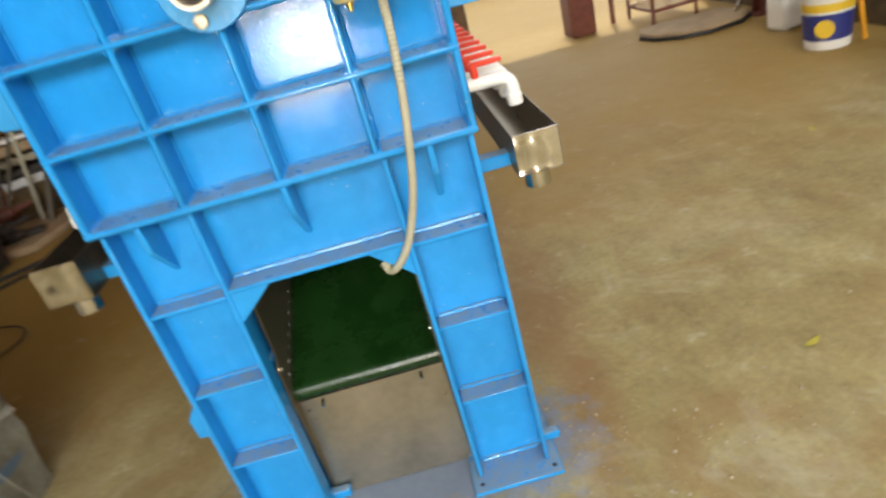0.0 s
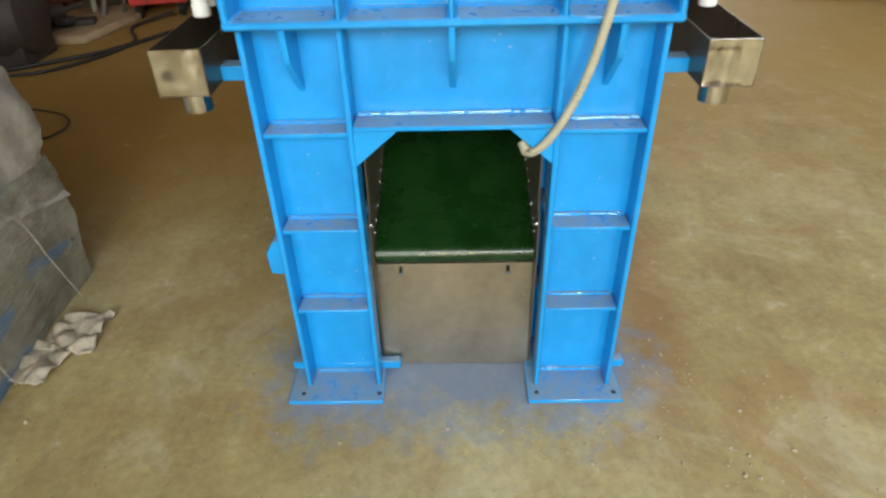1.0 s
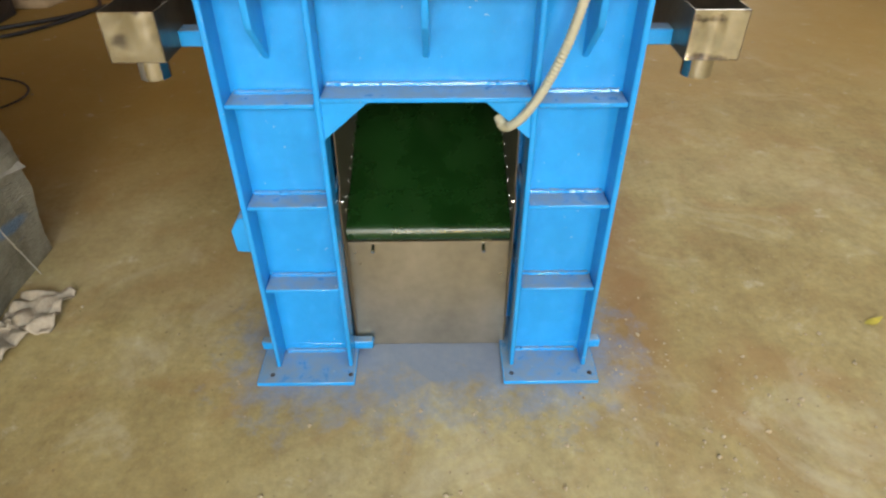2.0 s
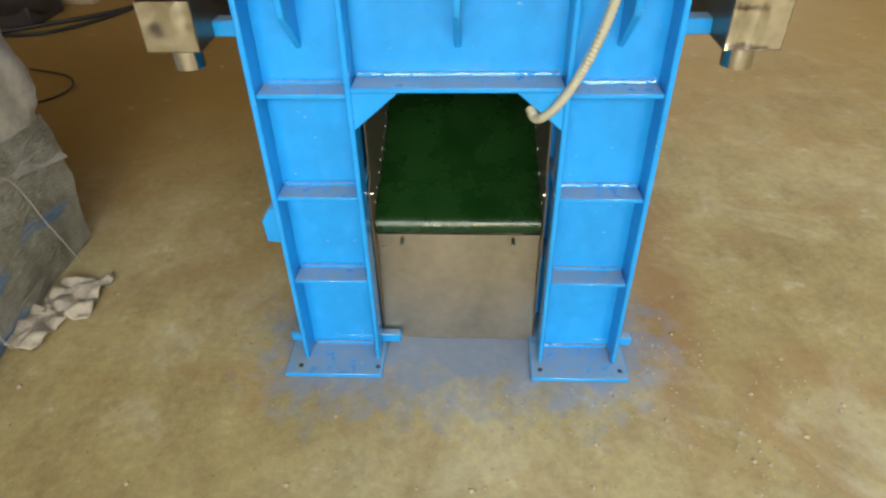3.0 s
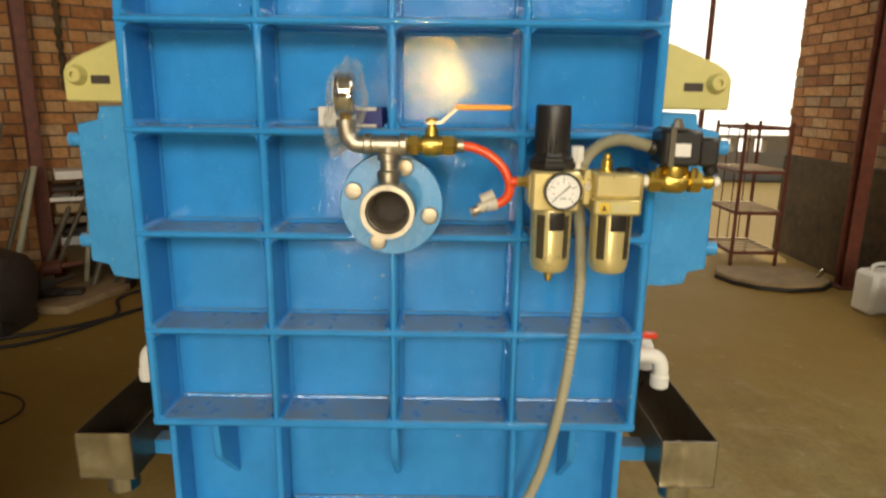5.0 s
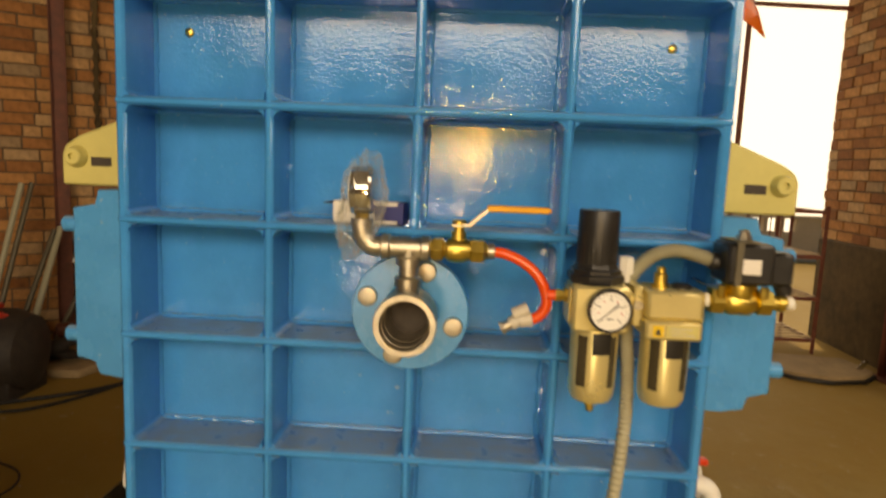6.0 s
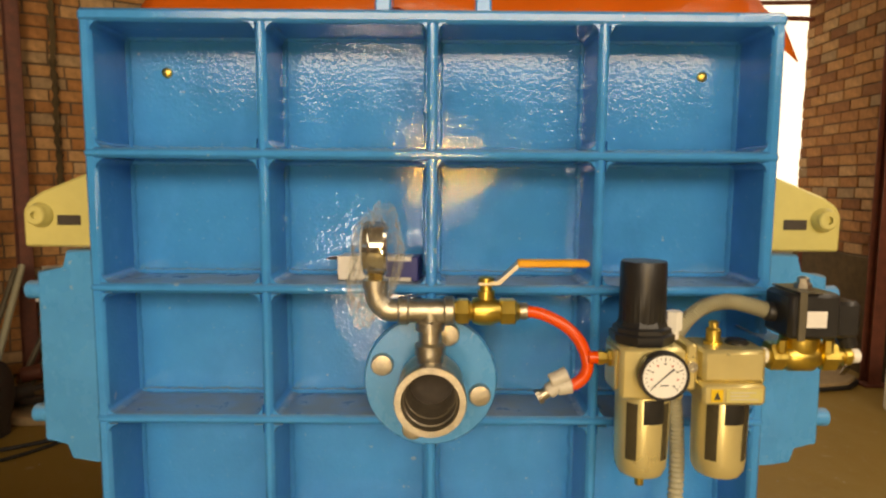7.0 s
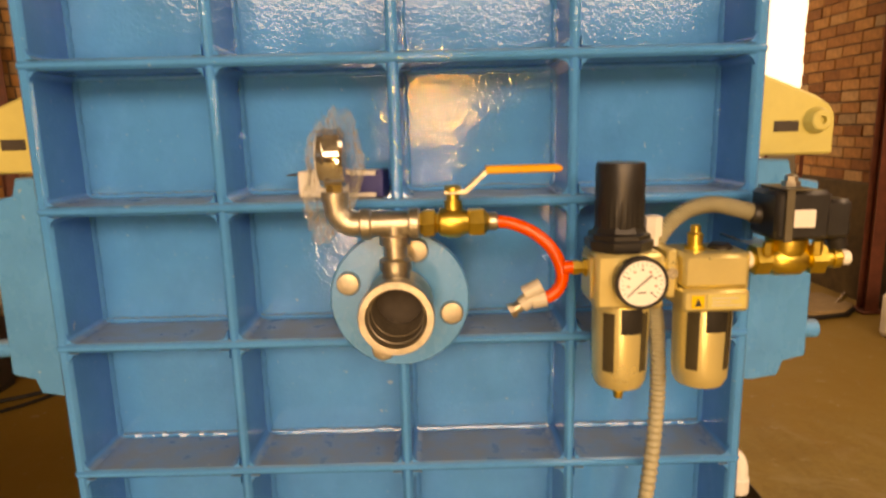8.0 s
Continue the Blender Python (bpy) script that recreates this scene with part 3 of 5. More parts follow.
part("weld_bead", bead(B(), (-0.188, LEG_B - 0.003, 0.7235), (0.188, LEG_B - 0.003, 0.7235), 0.0052, 71), BLUE, press)
blue("crossbeam_rib", -0.1935, 0.1935, LEG_F - 0.004, LEG_B, 0.712, 0.722)
for s in (-1, 1):
    bm = B()
    prism(bm, [(s * 0.194, 0.711), (s * 0.106, 0.711), (s * 0.194, 0.634)], "y", 0.04, 0.052, 0.0015)
    part("corner_gusset", bm, BLUE, press)
for x in (-0.292, 0.0, 0.292):
    bm = B()
    prism(bm, [(0.004, 0.913), (0.012, 0.852), (LEG_B, 0.772), (LEG_B, 0.913)], "x", x - 0.006, x + 0.006, 0.002)
    part("gusset", bm, BLUE, press)
# ears with bolt ends, cream hangers, side beams
for s in (-1, 1):
    bm = B()
    prism(bm, [(s * 0.386, 1.422), (s * 0.481, 1.418), (s * 0.481, 1.393), (s * 0.519, 1.391), (s * 0.521, 1.160), (s * 0.487, 1.158), (s * 0.487, 1.134), (s * 0.453, 1.131), (s * 0.386, 1.130)], "y", 0.108, 0.133, 0.003)
    ear = part("side_bracket", bm, BLUE_FLAT, press, "flat lighter blue end plate")
    for z in (1.364, 1.195):
        bm = B()
        cyl(bm, (s * 0.516, 0.1205, z), (s * 0.538, 0.1205, z), 0.0122, 16)
        part("bolt_end", bm, BLUE_FLAT, ear)
    bm = B()
    prism(bm, [(s * 0.386, 1.424), (s * 0.386, 1.524), (s * 0.424, 1.524), (s * 0.499, 1.494), (s * 0.517, 1.482), (s * 0.523, 1.469), (s * 0.523, 1.424)], "y", 0.094, 0.124, 0.003)
    hanger = part("hanger_plate", bm, CREAM, press, "cream painted hanger plate")
    bm = B()
    lathe(bm, (s * 0.499, 0.094, 1.465), (0, -1, 0), ((0, 0.0155), (0.004, 0.0155), (0.006, 0.014), (0.0075, 0.0132), (0.013, 0.0122), (0.0145, 0.0105), (0.0145, 0.005), (0.009, 0.005)), 24)
    part("socket_bolt", bm, CREAM, hanger)
    # Dark block on the plate, coloured for the shade inside a slot.
    bm = B()
    box(bm, *sorted((s * 0.449, s * 0.479)), 0.0928, 0.10, 1.452, 1.465, 0.0008)
    part("dark_slot_block", bm, DARK, hanger)
    bm = B()
    box(bm, *sorted((s * 0.40, s * 0.45)), 0.134, 2.55, 1.19, 1.37, 0.004)
    part("side_beam", bm, BLUE, press)
    bm = B()
    box(bm, *sorted((s * 0.36, s * 0.46)), 0.13, 0.17, 0.782, 0.812, 0.003)
    part("tray_arm", bm, BLUE, press)
    bm = B()
    box(bm, *sorted((s * 0.20, s * 0.38)), 2.42, 2.55, 0.0, 1.2, 0.004)
    part("tail_leg", bm, BLUE, press)
bm = B()
box(bm, -0.40, 0.40, 2.43, 2.55, 0.95, 1.66, 0.005)
part("tail_plate", bm, BLUE, press)
bm = B()
box(bm, -0.37, 0.37, 1.62, 1.70, 0.98, 1.64, 0.005)
part("follower_plate", bm, BLUE, press)
bm = B()
cyl(bm, (0, 1.70, 1.30), (0, 2.43, 1.30), 0.07, 24)
part("hydraulic_ram", bm, CHROME, press)
for x in (-0.056, 0.057):
    bm = B()
    box(bm, x - 0.009, x + 0.009, 0.02, 0.07, 1.69, 1.735, 0.002)
    part("lifting_lug", bm, BLUE, press)
for x in (-0.327, 0.331):
    bm = B()
    lathe(bm, (x, PANEL_Y, 1.641), (0, -1, 0), ((0, 0.006), (0.003, 0.006), (0.0045, 0.004)), 12)
    part("brass_plug", bm, BRASS, press)

# filter plates between head and follower
plate_me = made("plate", box(B(), -0.36, 0.36, -0.025, 0.025, 1.0, 1.63, 0.006), WHITE)
for k in range(22):
    ob = new("filter_plate", plate_me)
    ob.location = (0, 0.175 + k * 0.0645, 0)
    tagged(ob, "white polypropylene filter plate in the closed pack", "filter plate", "filter plates in the pack")

# orange film over the pack
bm = B()
NX, NY = 60, 70
grid = []
for j in range(NY + 1):
    y = 0.10 + 2.2 * j / NY
    row = []
    for i in range(NX + 1):
        u = i / NX * 2 - 1
        x = 0.04 + u * 0.42
        z = 1.715 + 0.20 * min(1, j / 7) ** 0.8 - 0.10 * max(0, abs(u) - 0.75) * 2.0
        p = Vector((x, y, z))
        z += 0.030 * noise.noise((x * 5, y * 4, 1)) + 0.016 * noise.noise((x * 13, y * 11, 5)) + 0.007 * noise.noise((x * 34, y * 30, 9))
        row.append(bm.verts.new((x, y + 0.02 * noise.noise((x * 7, 0, 3)), max(z, 1.70 if abs(x) < 0.37 else 0.0))))
    grid.append(row)
for a, b in zip(grid, grid[1:]):
    for i in range(NX):
        bm.faces.new((a[i], a[i + 1], b[i + 1], b[i]))
film = solo("plastic_sheet", bm, TARP, "crumpled translucent orange plastic sheet draped over the press", "plastic sheet")
sm = film.modifiers.new("thickness", "SOLIDIFY")
sm.thickness = 0.0015

# ---- drip trays and discharge taps ----
def drip_tray(s):
    x0, x1 = 0.456, 0.553
    ob = thing("drip_tray", (s * 0.505, 1.0, 0.782), "folded stainless drip trough with a round outlet under the taps", "drip tray", "drip trays")
    y0, y1, z0, z1, t = 0.05, 2.3, 0.782, 0.870, 0.002
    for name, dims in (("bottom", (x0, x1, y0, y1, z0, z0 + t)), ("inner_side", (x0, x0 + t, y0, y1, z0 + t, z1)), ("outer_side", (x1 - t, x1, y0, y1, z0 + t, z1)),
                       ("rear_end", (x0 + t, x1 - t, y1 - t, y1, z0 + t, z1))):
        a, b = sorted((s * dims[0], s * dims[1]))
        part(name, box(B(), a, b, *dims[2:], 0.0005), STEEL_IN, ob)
    bm = B()
    a, b = sorted((s * (x0 + t), s * (x1 - t)))
    box(bm, a, b, y0, y0 + t, z0 + t, z1)
    bmesh.ops.subdivide_edges(bm, edges=bm.edges[:], cuts=9, use_grid_fill=True)
    for v in bm.verts:
        v.co.y += 0.0012 * math.sin(v.co.x * 210) * (1 if s > 0 else 0.2) + 0.004 * noise.noise((v.co.x * 30, 0, v.co.z * 22 + s)) * (1 if 0.79 < v.co.z < 0.862 else 0)
    part("front_end", bm, STEEL, ob)
    xc = s * 0.503
    bm = B()
    lathe(bm, (xc, 0.10, z0 + 0.001), (0, 0, -1), ((0, 0.028), (0.044, 0.028), (0.044, 0.026), (0.001, 0.026)), 28, False)
    part("outlet_pipe", bm, STEEL, ob)
    return ob


drip_tray(1), drip_tray(-1)


def tap(s, y):
    ob = thing("discharge_tap", (s * 0.36, y, 0.935), "white plastic discharge elbow with a red tap handle", "tap", "discharge taps")
    bm = B()
    path = smooth_path([(s * 0.35, y, 0.945), (s * 0.44, y, 0.945), (s * 0.495, y, 0.943), (s * 0.512, y, 0.925), (s * 0.513, y, 0.885)], 5)
    sweep(bm, path, 0.0155, 14)
    part("elbow", bm, WHITE, ob)
    bm = B()
    cyl(bm, (s * 0.513, y, 0.905), (s * 0.513, y, 0.878), 0.0185, 14)
    part("collar", bm, WHITE, ob)
    bm = B()
    cyl(bm, (s * 0.435, y, 0.955), (s * 0.435, y, 0.985), 0.009, 10)
    box(bm, *sorted((s * 0.425, s * 0.50)), y - 0.008, y + 0.008, 0.981, 0.993, 0.003)
    part("red_handle", bm, RED, ob, "red plastic lever")
    return ob


taps = {s: tap(s, 0.25) for s in (-1, 1)}
for s, first in taps.items():
    for k in range(1, 15):
        copy_thing(first, Matrix.Translation((s * 0.36, 0.25 + 0.0905 * k, 0.935)))

# ---- belt conveyor under the press ----
conveyor = thing("belt_conveyor", (0, 1.3, 0), "glossy dark green belt conveyor with stainless chute sheet", "conveyor")
bm = B()
rr, yb, zb, slope = 0.024, 0.148, 0.350, 0.30
outline = [(yb + rr * math.cos(a), zb + rr * math.sin(a)) for a in (radians(106 + 174 * i / 12) for i in range(13))]
outline = [(1.3, 0.80), (0.95, zb + rr + 0.80 * slope)] + outline + [(0.95, zb - rr + 0.80 * slope), (1.3, 0.75)]
prism(bm, outline, "x", -0.189, 0.183)
part("belt", bm, BELT, conveyor)
for s, x in ((-1, -0.1925), (1, 0.1865)):
    bm = B()
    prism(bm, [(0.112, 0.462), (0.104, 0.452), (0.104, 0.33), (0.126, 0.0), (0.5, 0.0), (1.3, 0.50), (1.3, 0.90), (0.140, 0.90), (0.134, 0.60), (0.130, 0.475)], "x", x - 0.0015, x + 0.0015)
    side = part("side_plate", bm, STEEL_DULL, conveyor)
    bm = B()
    lathe(bm, (x - s * 0.001, 0.116, 0.447), (-s, 0, 0), ((0, 0.007), (0.003, 0.007), (0.003, 0.005), (0.006, 0.0045), (0.007, 0.003)), 12)
    part("bolt", bm, CHROME, side)
    for k, y in enumerate((0.165, 0.20, 0.25, 0.285, 0.325, 0.36, 0.40, 0.44)):
        bm = B()
        lathe(bm, (x - s * 0.001, y, zb + rr + (y - yb) * slope + 0.016 + 0.004 * (k % 2)), (-s, 0, 0), ((0, 0.006), (0.003, 0.006), (0.005, 0.004)), 10)
        part("bolt", bm, CHROME, side)
bm = B()
prism(bm, [(0.140, 0.321), (0.142, 0.321), (0.137, 0.15), (0.1275, 0.002), (0.1255, 0.002), (0.135, 0.15)], "x", -0.1905, 0.1845)
part("chute_sheet", bm, CHUTE, conveyor, "dull stainless chute sheet")
# Unseen sheets added over and behind the belt to keep light off it.
part("top_light_block", box(B(), -0.19, 0.184, 0.140, 1.29, 0.902, 0.908), STEEL_DULL, conveyor)
part("end_light_block", box(B(), -0.19, 0.184, 1.302, 1.308, 0.50, 0.90), STEEL_DULL, conveyor)
for x in (-0.132, 0.124):
    bm = B()
    cyl(bm, (x, 0.141, 0.311), (x, 0.122, 0.304), 0.0055, 10)
    part("sheet_bolt", bm, CHROME, conveyor)


# ---- inlet flange, pipe tee, gauge and ball valve ----
PY, PZ = -0.052, 1.374
inlet = thing("inlet_pipe", (0, 0, 1.288), "galvanised inlet pipe on a blue flange with brass ball valve", "pipe")
bm = B()
lathe(bm, (0.0, -0.0005, 1.285), (0, -1, 0), ((0, 0.073), (0.002, 0.0755), (0.012, 0.0755), (0.014, 0.074)), 56)
flange = part("flange", bm, BLUE_FLAT, inlet, "round blue painted flange")
for a in (160, -15, 70, -110):
    x, z = 0.058 * math.cos(radians(a)), 1.285 + 0.058 * math.sin(radians(a))
    bm = B()
    lathe(bm, (x, -0.0142, z), (0, -1, 0), ((0, 0.0125), (0.006, 0.0125), (0.008, 0.0115), (0.0085, 0.009)), 20)
    part("bolt_head", bm, GALV, flange, "bright round bolt head")
bm = B()
lathe(bm, (0.001, -0.014, 1.287), (0, -1, 0), ((0, 0.030), (0.010, 0.030), (0.010, 0.0345), (0.013, 0.0355), (0.030, 0.0355), (0.034, 0.0335), (0.058, 0.0335), (0.062, 0.0372), (0.076, 0.0375), (0.079, 0.0365),
                                                ((0.079), 0.0300), (0.070, 0.0285), (0.069, 0.0272), (0.052, 0.0272), (0.051, 0.0262), (0.02, 0.0255), (0.012, 0.0255)), 48, False)
part("socket", bm, GALV, inlet)
# Dark disc across the bore; its colour is the shade inside the pipe.
bm = B()
lathe(bm, (0.001, -0.0255, 1.287), (0, -1, 0), ((0, 0.026), (0.001, 0.026)), 32)
part("bore_shade_disc", bm, DARK, inlet)
bm = B()
lathe(bm, (0.0, PY, 1.318), (0, 0, 1), ((0, 0.0145), (0.009, 0.0145), (0.009, 0.0165), (0.019, 0.0165), (0.0205, 0.0145), (0.022, 0.0118), (0.034, 0.0118), (0.035, 0.0155), (0.044, 0.0155), (0.046, 0.0128), (0.056, 0.0128)), 24)
part("riser", bm, GALV, inlet)
bm = B()
lathe(bm, (-0.034, PY, PZ), (1, 0, 0), ((0, 0.0135), (0.002, 0.0155), (0.010, 0.0155), (0.012, 0.0128), (0.048, 0.0128), (0.050, 0.0155), (0.058, 0.0155), (0.060, 0.0135)), 24)
part("tee", bm, GALV, inlet)
bm = B()
sweep(bm, smooth_path([(-0.033, PY, PZ), (-0.046, PY, PZ + 0.001), (-0.056, PY, PZ + 0.012), (-0.058, PY, PZ + 0.028)], 5), 0.0122, 16)
lathe(bm, (-0.058, PY, PZ + 0.024), (0, 0, 1), ((0, 0.0138), (0.009, 0.0138)), 16)
part("elbow", bm, GALV, inlet)
bm = B()
lathe(bm, (-0.058, PY, PZ + 0.033), (0, 0, 1), ((0, 0.0085), (0.012, 0.0085), (0.012, 0.006), (0.022, 0.006)), 6)
part("gauge_stem", bm, BRASS, inlet, "hexagonal brass stem")
bm = B()
lathe(bm, (-0.071, PY, 1.440), (1, 0, 0), ((0, 0.024), (0.002, 0.0285), (0.007, 0.030), (0.009, 0.0285), (0.023, 0.0285), (0.026, 0.026), (0.027, 0.02)), 40)
gauge_case = part("gauge_case", bm, CHROME, inlet, "chromed pressure gauge case seen edge on")
bm = B()
lathe(bm, (-0.0712, PY, 1.440), (-1, 0, 0), ((0, 0.024), (0.0006, 0.024)), 32)
part("gauge_glass", bm, DIAL, gauge_case)
bm = B()
bmesh.ops.create_icosphere(bm, subdivisions=6, radius=1.0)
for v in bm.verts:
    p = v.co.copy()
    q = Vector((p.x * 2.6, p.y * 2.6, p.z * 1.1))
    fold = 1 - 2 * abs(noise.noise(q * 1.5 + Vector((4, 1, 2))))
    crimp = 1 - 2 * abs(noise.noise(q * 4.0 + Vector((1, 7, 3))))
    r = 0.78 + 0.24 * fold + 0.17 * crimp + 0.20 * noise.noise(p * 1.7)
    v.co = Vector((-0.062 + p.x * 0.026 * r, PY + p.y * 0.034 * r, 1.424 + p.z * 0.058 * r))
    v.co.x -= 0.22 * max(0, 1.43 - v.co.z) - 0.008
part("plastic_wrap", bm, WRAP, inlet, "crumpled clear plastic wrap").visible_shadow = False
bm = B()
lathe(bm, (0.026, PY, PZ), (1, 0, 0), ((0, 0.0115), (0.004, 0.0145), (0.014, 0.0145), (0.016, 0.0105), (0.020, 0.0105)), 6)
lathe(bm, (0.044, PY, PZ), (1, 0, 0), ((0, 0.0105), (0.002, 0.0135), (0.010, 0.0155), (0.020, 0.0155), (0.027, 0.0125), (0.031, 0.0115)), 24)
lathe(bm, (0.073, PY, PZ), (1, 0, 0), ((0, 0.012), (0.002, 0.0145), (0.016, 0.0145), (0.018, 0.012), (0.021, 0.009)), 6)
valve = part("ball_valve", bm, BRASS, inlet, "yellow brass ball valve")
bm = B()
lathe(bm, (0.059, PY, PZ + 0.012), (0, 0, 1), ((0, 0.009), (0.010, 0.009), (0.010, 0.0065), (0.019, 0.0065), (0.019, 0.0085), (0.0235, 0.0085), (0.025, 0.005)), 16)
part("stem", bm, BRASS, valve)
bm = B()
prof = [(0.050, 1.402), (0.073, 1.402), (0.094, 1.4235), (0.164, 1.4235), (0.166, 1.4255), (0.164, 1.4275), (0.092, 1.4275), (0.071, 1.406), (0.050, 1.406)]
prism(bm, prof, "y", PY - 0.007, PY + 0.007, 0.0008)
lever = part("lever", bm, GALV, valve)
bm = B()
prism(bm, [(0.092, 1.4215), (0.164, 1.4218), (0.1675, 1.4255), (0.164, 1.4292), (0.091, 1.4292)], "y", PY - 0.0085, PY + 0.0085, 0.0015)
part("lever_sleeve", bm, LEVER, lever, "amber plastic lever sleeve")
bm = B()
cyl(bm, (0.094, PY, PZ), (0.103, PY, PZ), 0.0092, 16)
part("nozzle", bm, GALV, valve)

bm = B()
path = smooth_path([(0.100, PY, PZ), (0.118, PY, PZ - 0.003), (0.140, PY - 0.002, PZ - 0.013), (0.158, PY - 0.004, PZ - 0.030), (0.167, PY - 0.006, PZ - 0.052), (0.165, PY - 0.007, PZ - 0.067), (0.155, PY - 0.007, PZ - 0.077), (0.145, PY - 0.007, PZ - 0.079)], 6)
sweep(bm, path, 0.0064, 16)
solo("air_hose", bm, HOSE, "short orange-red plastic air hose looping from the ball valve", "hose")
fit_ = thing("hose_fitting", (0.13, PY - 0.007, 1.293), "grey plastic tee and elbow hose fitting on the red hose", "hose fitting")
bm = B()
cyl(bm, (0.151, PY - 0.007, 1.2955), (0.136, PY - 0.007, 1.293), 0.0088, 16)
cyl(bm, (0.142, PY - 0.007, 1.3005), (0.126, PY - 0.007, 1.288), 0.0082, 16)
part("body", bm, GREYPL, fit_)
bm = B()
cyl(bm, (0.146, PY - 0.009, 1.309), (0.128, PY - 0.009, 1.300), 0.0080, 14)
part("branch", bm, GREYPL, fit_)
bm = B()
cyl(bm, (0.128, PY - 0.007, 1.290), (0.117, PY - 0.008, 1.283), 0.0062, 14)
lathe(bm, (0.119, PY - 0.008, 1.2845), (-1, 0, -0.55), ((0, 0.008), (0.005, 0.008)), 6)
part("end_cap", bm, GALV, fit_)

# small carton left on the rib
carton = thing("carton", (-0.065, 0.03, 1.393), "small white and navy cardboard carton lying on a rib", "carton")
m = Matrix.Translation((-0.064, 0.040, 1.3935)) @ Matrix.Rotation(radians(-7), 4, "Z")
part("sleeve", box(B(), -0.046, 0.042, -0.016, 0.016, 0, 0.029, 0.001, m), CARD, carton)
part("printed_end", box(B(), 0.0425, 0.0505, -0.0163, 0.0163, 0, 0.0293, 0.001, m), NAVY, carton, "navy printed end")
part("printed_band", box(B(), 0.012, 0.046, -0.0168, -0.0161, 0.005, 0.024, 0, m), NAVY, carton, "navy printed panel")
part("open_flap", box(B(), -0.060, -0.0465, -0.014, 0.014, 0.024, 0.0255, 0, m), DARK, carton, "torn open end flap")

# ---- air filter and lubricator ----
FY = -0.062
frl = thing("air_filter_regulator", (0.27, FY, 1.29), "champagne metal air filter regulator and lubricator with black knob and dial", "air regulator")
bm = B()
box(bm, 0.193, 0.259, FY - 0.030, FY + 0.030, 1.290, 1.345, 0.004)
box(bm, 0.190, 0.1935, FY - 0.020, FY + 0.020, 1.298, 1.340, 0.002)
part("regulator_body", bm, CHAMP, frl)
bm = B()
box(bm, 0.259, 0.277, FY - 0.018, FY + 0.018, 1.304, 1.338, 0.003)
box(bm, 0.263, 0.273, FY - 0.022, FY + 0.022, 1.299, 1.347, 0.002)
part("clamp", bm, CHAMP, frl)
bm = B()
lathe(bm, (0.268, FY - 0.022, 1.324), (0, -1, 0), ((0, 0.0055), (0.003, 0.0055), (0.003, 0.003), (0.001, 0.003)), 12)
part("clamp_screw", bm, GALV, frl)
bm = B()
box(bm, 0.277, 0.341, FY - 0.029, FY + 0.029, 1.309, 1.343, 0.004)
box(bm, 0.341, 0.345, FY - 0.020, FY + 0.020, 1.305, 1.342, 0.002)
part("lubricator_body", bm, CHAMP, frl)
bm = B()
box(bm, 0.276, 0.340, FY - 0.034, FY + 0.028, 1.287, 1.309, 0.003)
label_block = part("label_block", bm, CHAMP, frl)
part("label", box(B(), 0.299, 0.335, FY - 0.0347, FY - 0.0341, 1.291, 1.304), CREAM, label_block, "pale cream printed label")
for k, (a, b, z) in enumerate(((0.303, 0.329, 1.301), (0.303, 0.322, 1.2975), (0.303, 0.331, 1.294))):
    part("print_bar", box(B(), a, b, FY - 0.0352, FY - 0.0348, z - 0.0006, z + 0.0006), GREYPL, label_block)
part("warning_plate", box(B(), 0.284, 0.296, FY - 0.0347, FY - 0.0341, 1.291, 1.304), YELLOW, label_block, "yellow warning plate")
bm = B()
prism(bm, [(0.2865, 1.2935), (0.2935, 1.2935), (0.290, 1.3015)], "y", FY - 0.0353, FY - 0.0348)
part("warning_mark", bm, INK, label_block)


def bowl(x, drain):
    bm = B()
    lathe(bm, (x, FY, 1.291), (0, 0, -1), ((0, 0.0275), (0.004, 0.0285), (0.070, 0.0275), (0.080, 0.0265), (0.087, 0.023), (0.090, 0.016), (0.0905, 0.006)), 40)
    ob = part("bowl", bm, CHAMP, frl, "champagne metal bowl guard")
    for a, w in ((-128, 12), (-52, 9)):
        bm = B()
        loops = []
        n = 5
        outer = []
        for i in range(n):
            ang = radians(a - w + 2 * w * i / (n - 1))
            outer.append((math.cos(ang), math.sin(ang)))
        for z, r in ((1.285, 0.0288), (1.283, 0.0291), (1.226, 0.0284), (1.224, 0.0279)):
            loops.append([Vector((x + c * r, FY + s * r, z)) for c, s in outer] + [Vector((x + c * 0.024, FY + s * 0.024, z)) for c, s in outer[::-1]])
        rings(bm, loops)
        part("sight_slot", bm, SMOKE, ob, "dark vertical sight window")
    bm = B()
    loops = []
    for z, r in ((1.2895, 0.0290), (1.2655, 0.0290), (1.2640, 0.0282)):
        loops.append([Vector((x + math.cos(t) * r, FY + math.sin(t) * r, z)) for t in (radians(-104 + 44 * i / 6) for i in range(7))] + [Vector((x + math.cos(t) * 0.025, FY + math.sin(t) * 0.025, z)) for t in (radians(-60 - 44 * i / 6) for i in range(7))])
    rings(bm, loops)
    part("lock_button", bm, BLACK, ob, "black lock button")
    if drain:
        bm = B()
        lathe(bm, (x, FY, 1.2015), (0, 0, -1), ((0, 0.0075), (0.006, 0.0075), (0.006, 0.005), (0.014, 0.0045)), 14)
        part("drain", bm, BRASS, ob, "brass drain nipple")


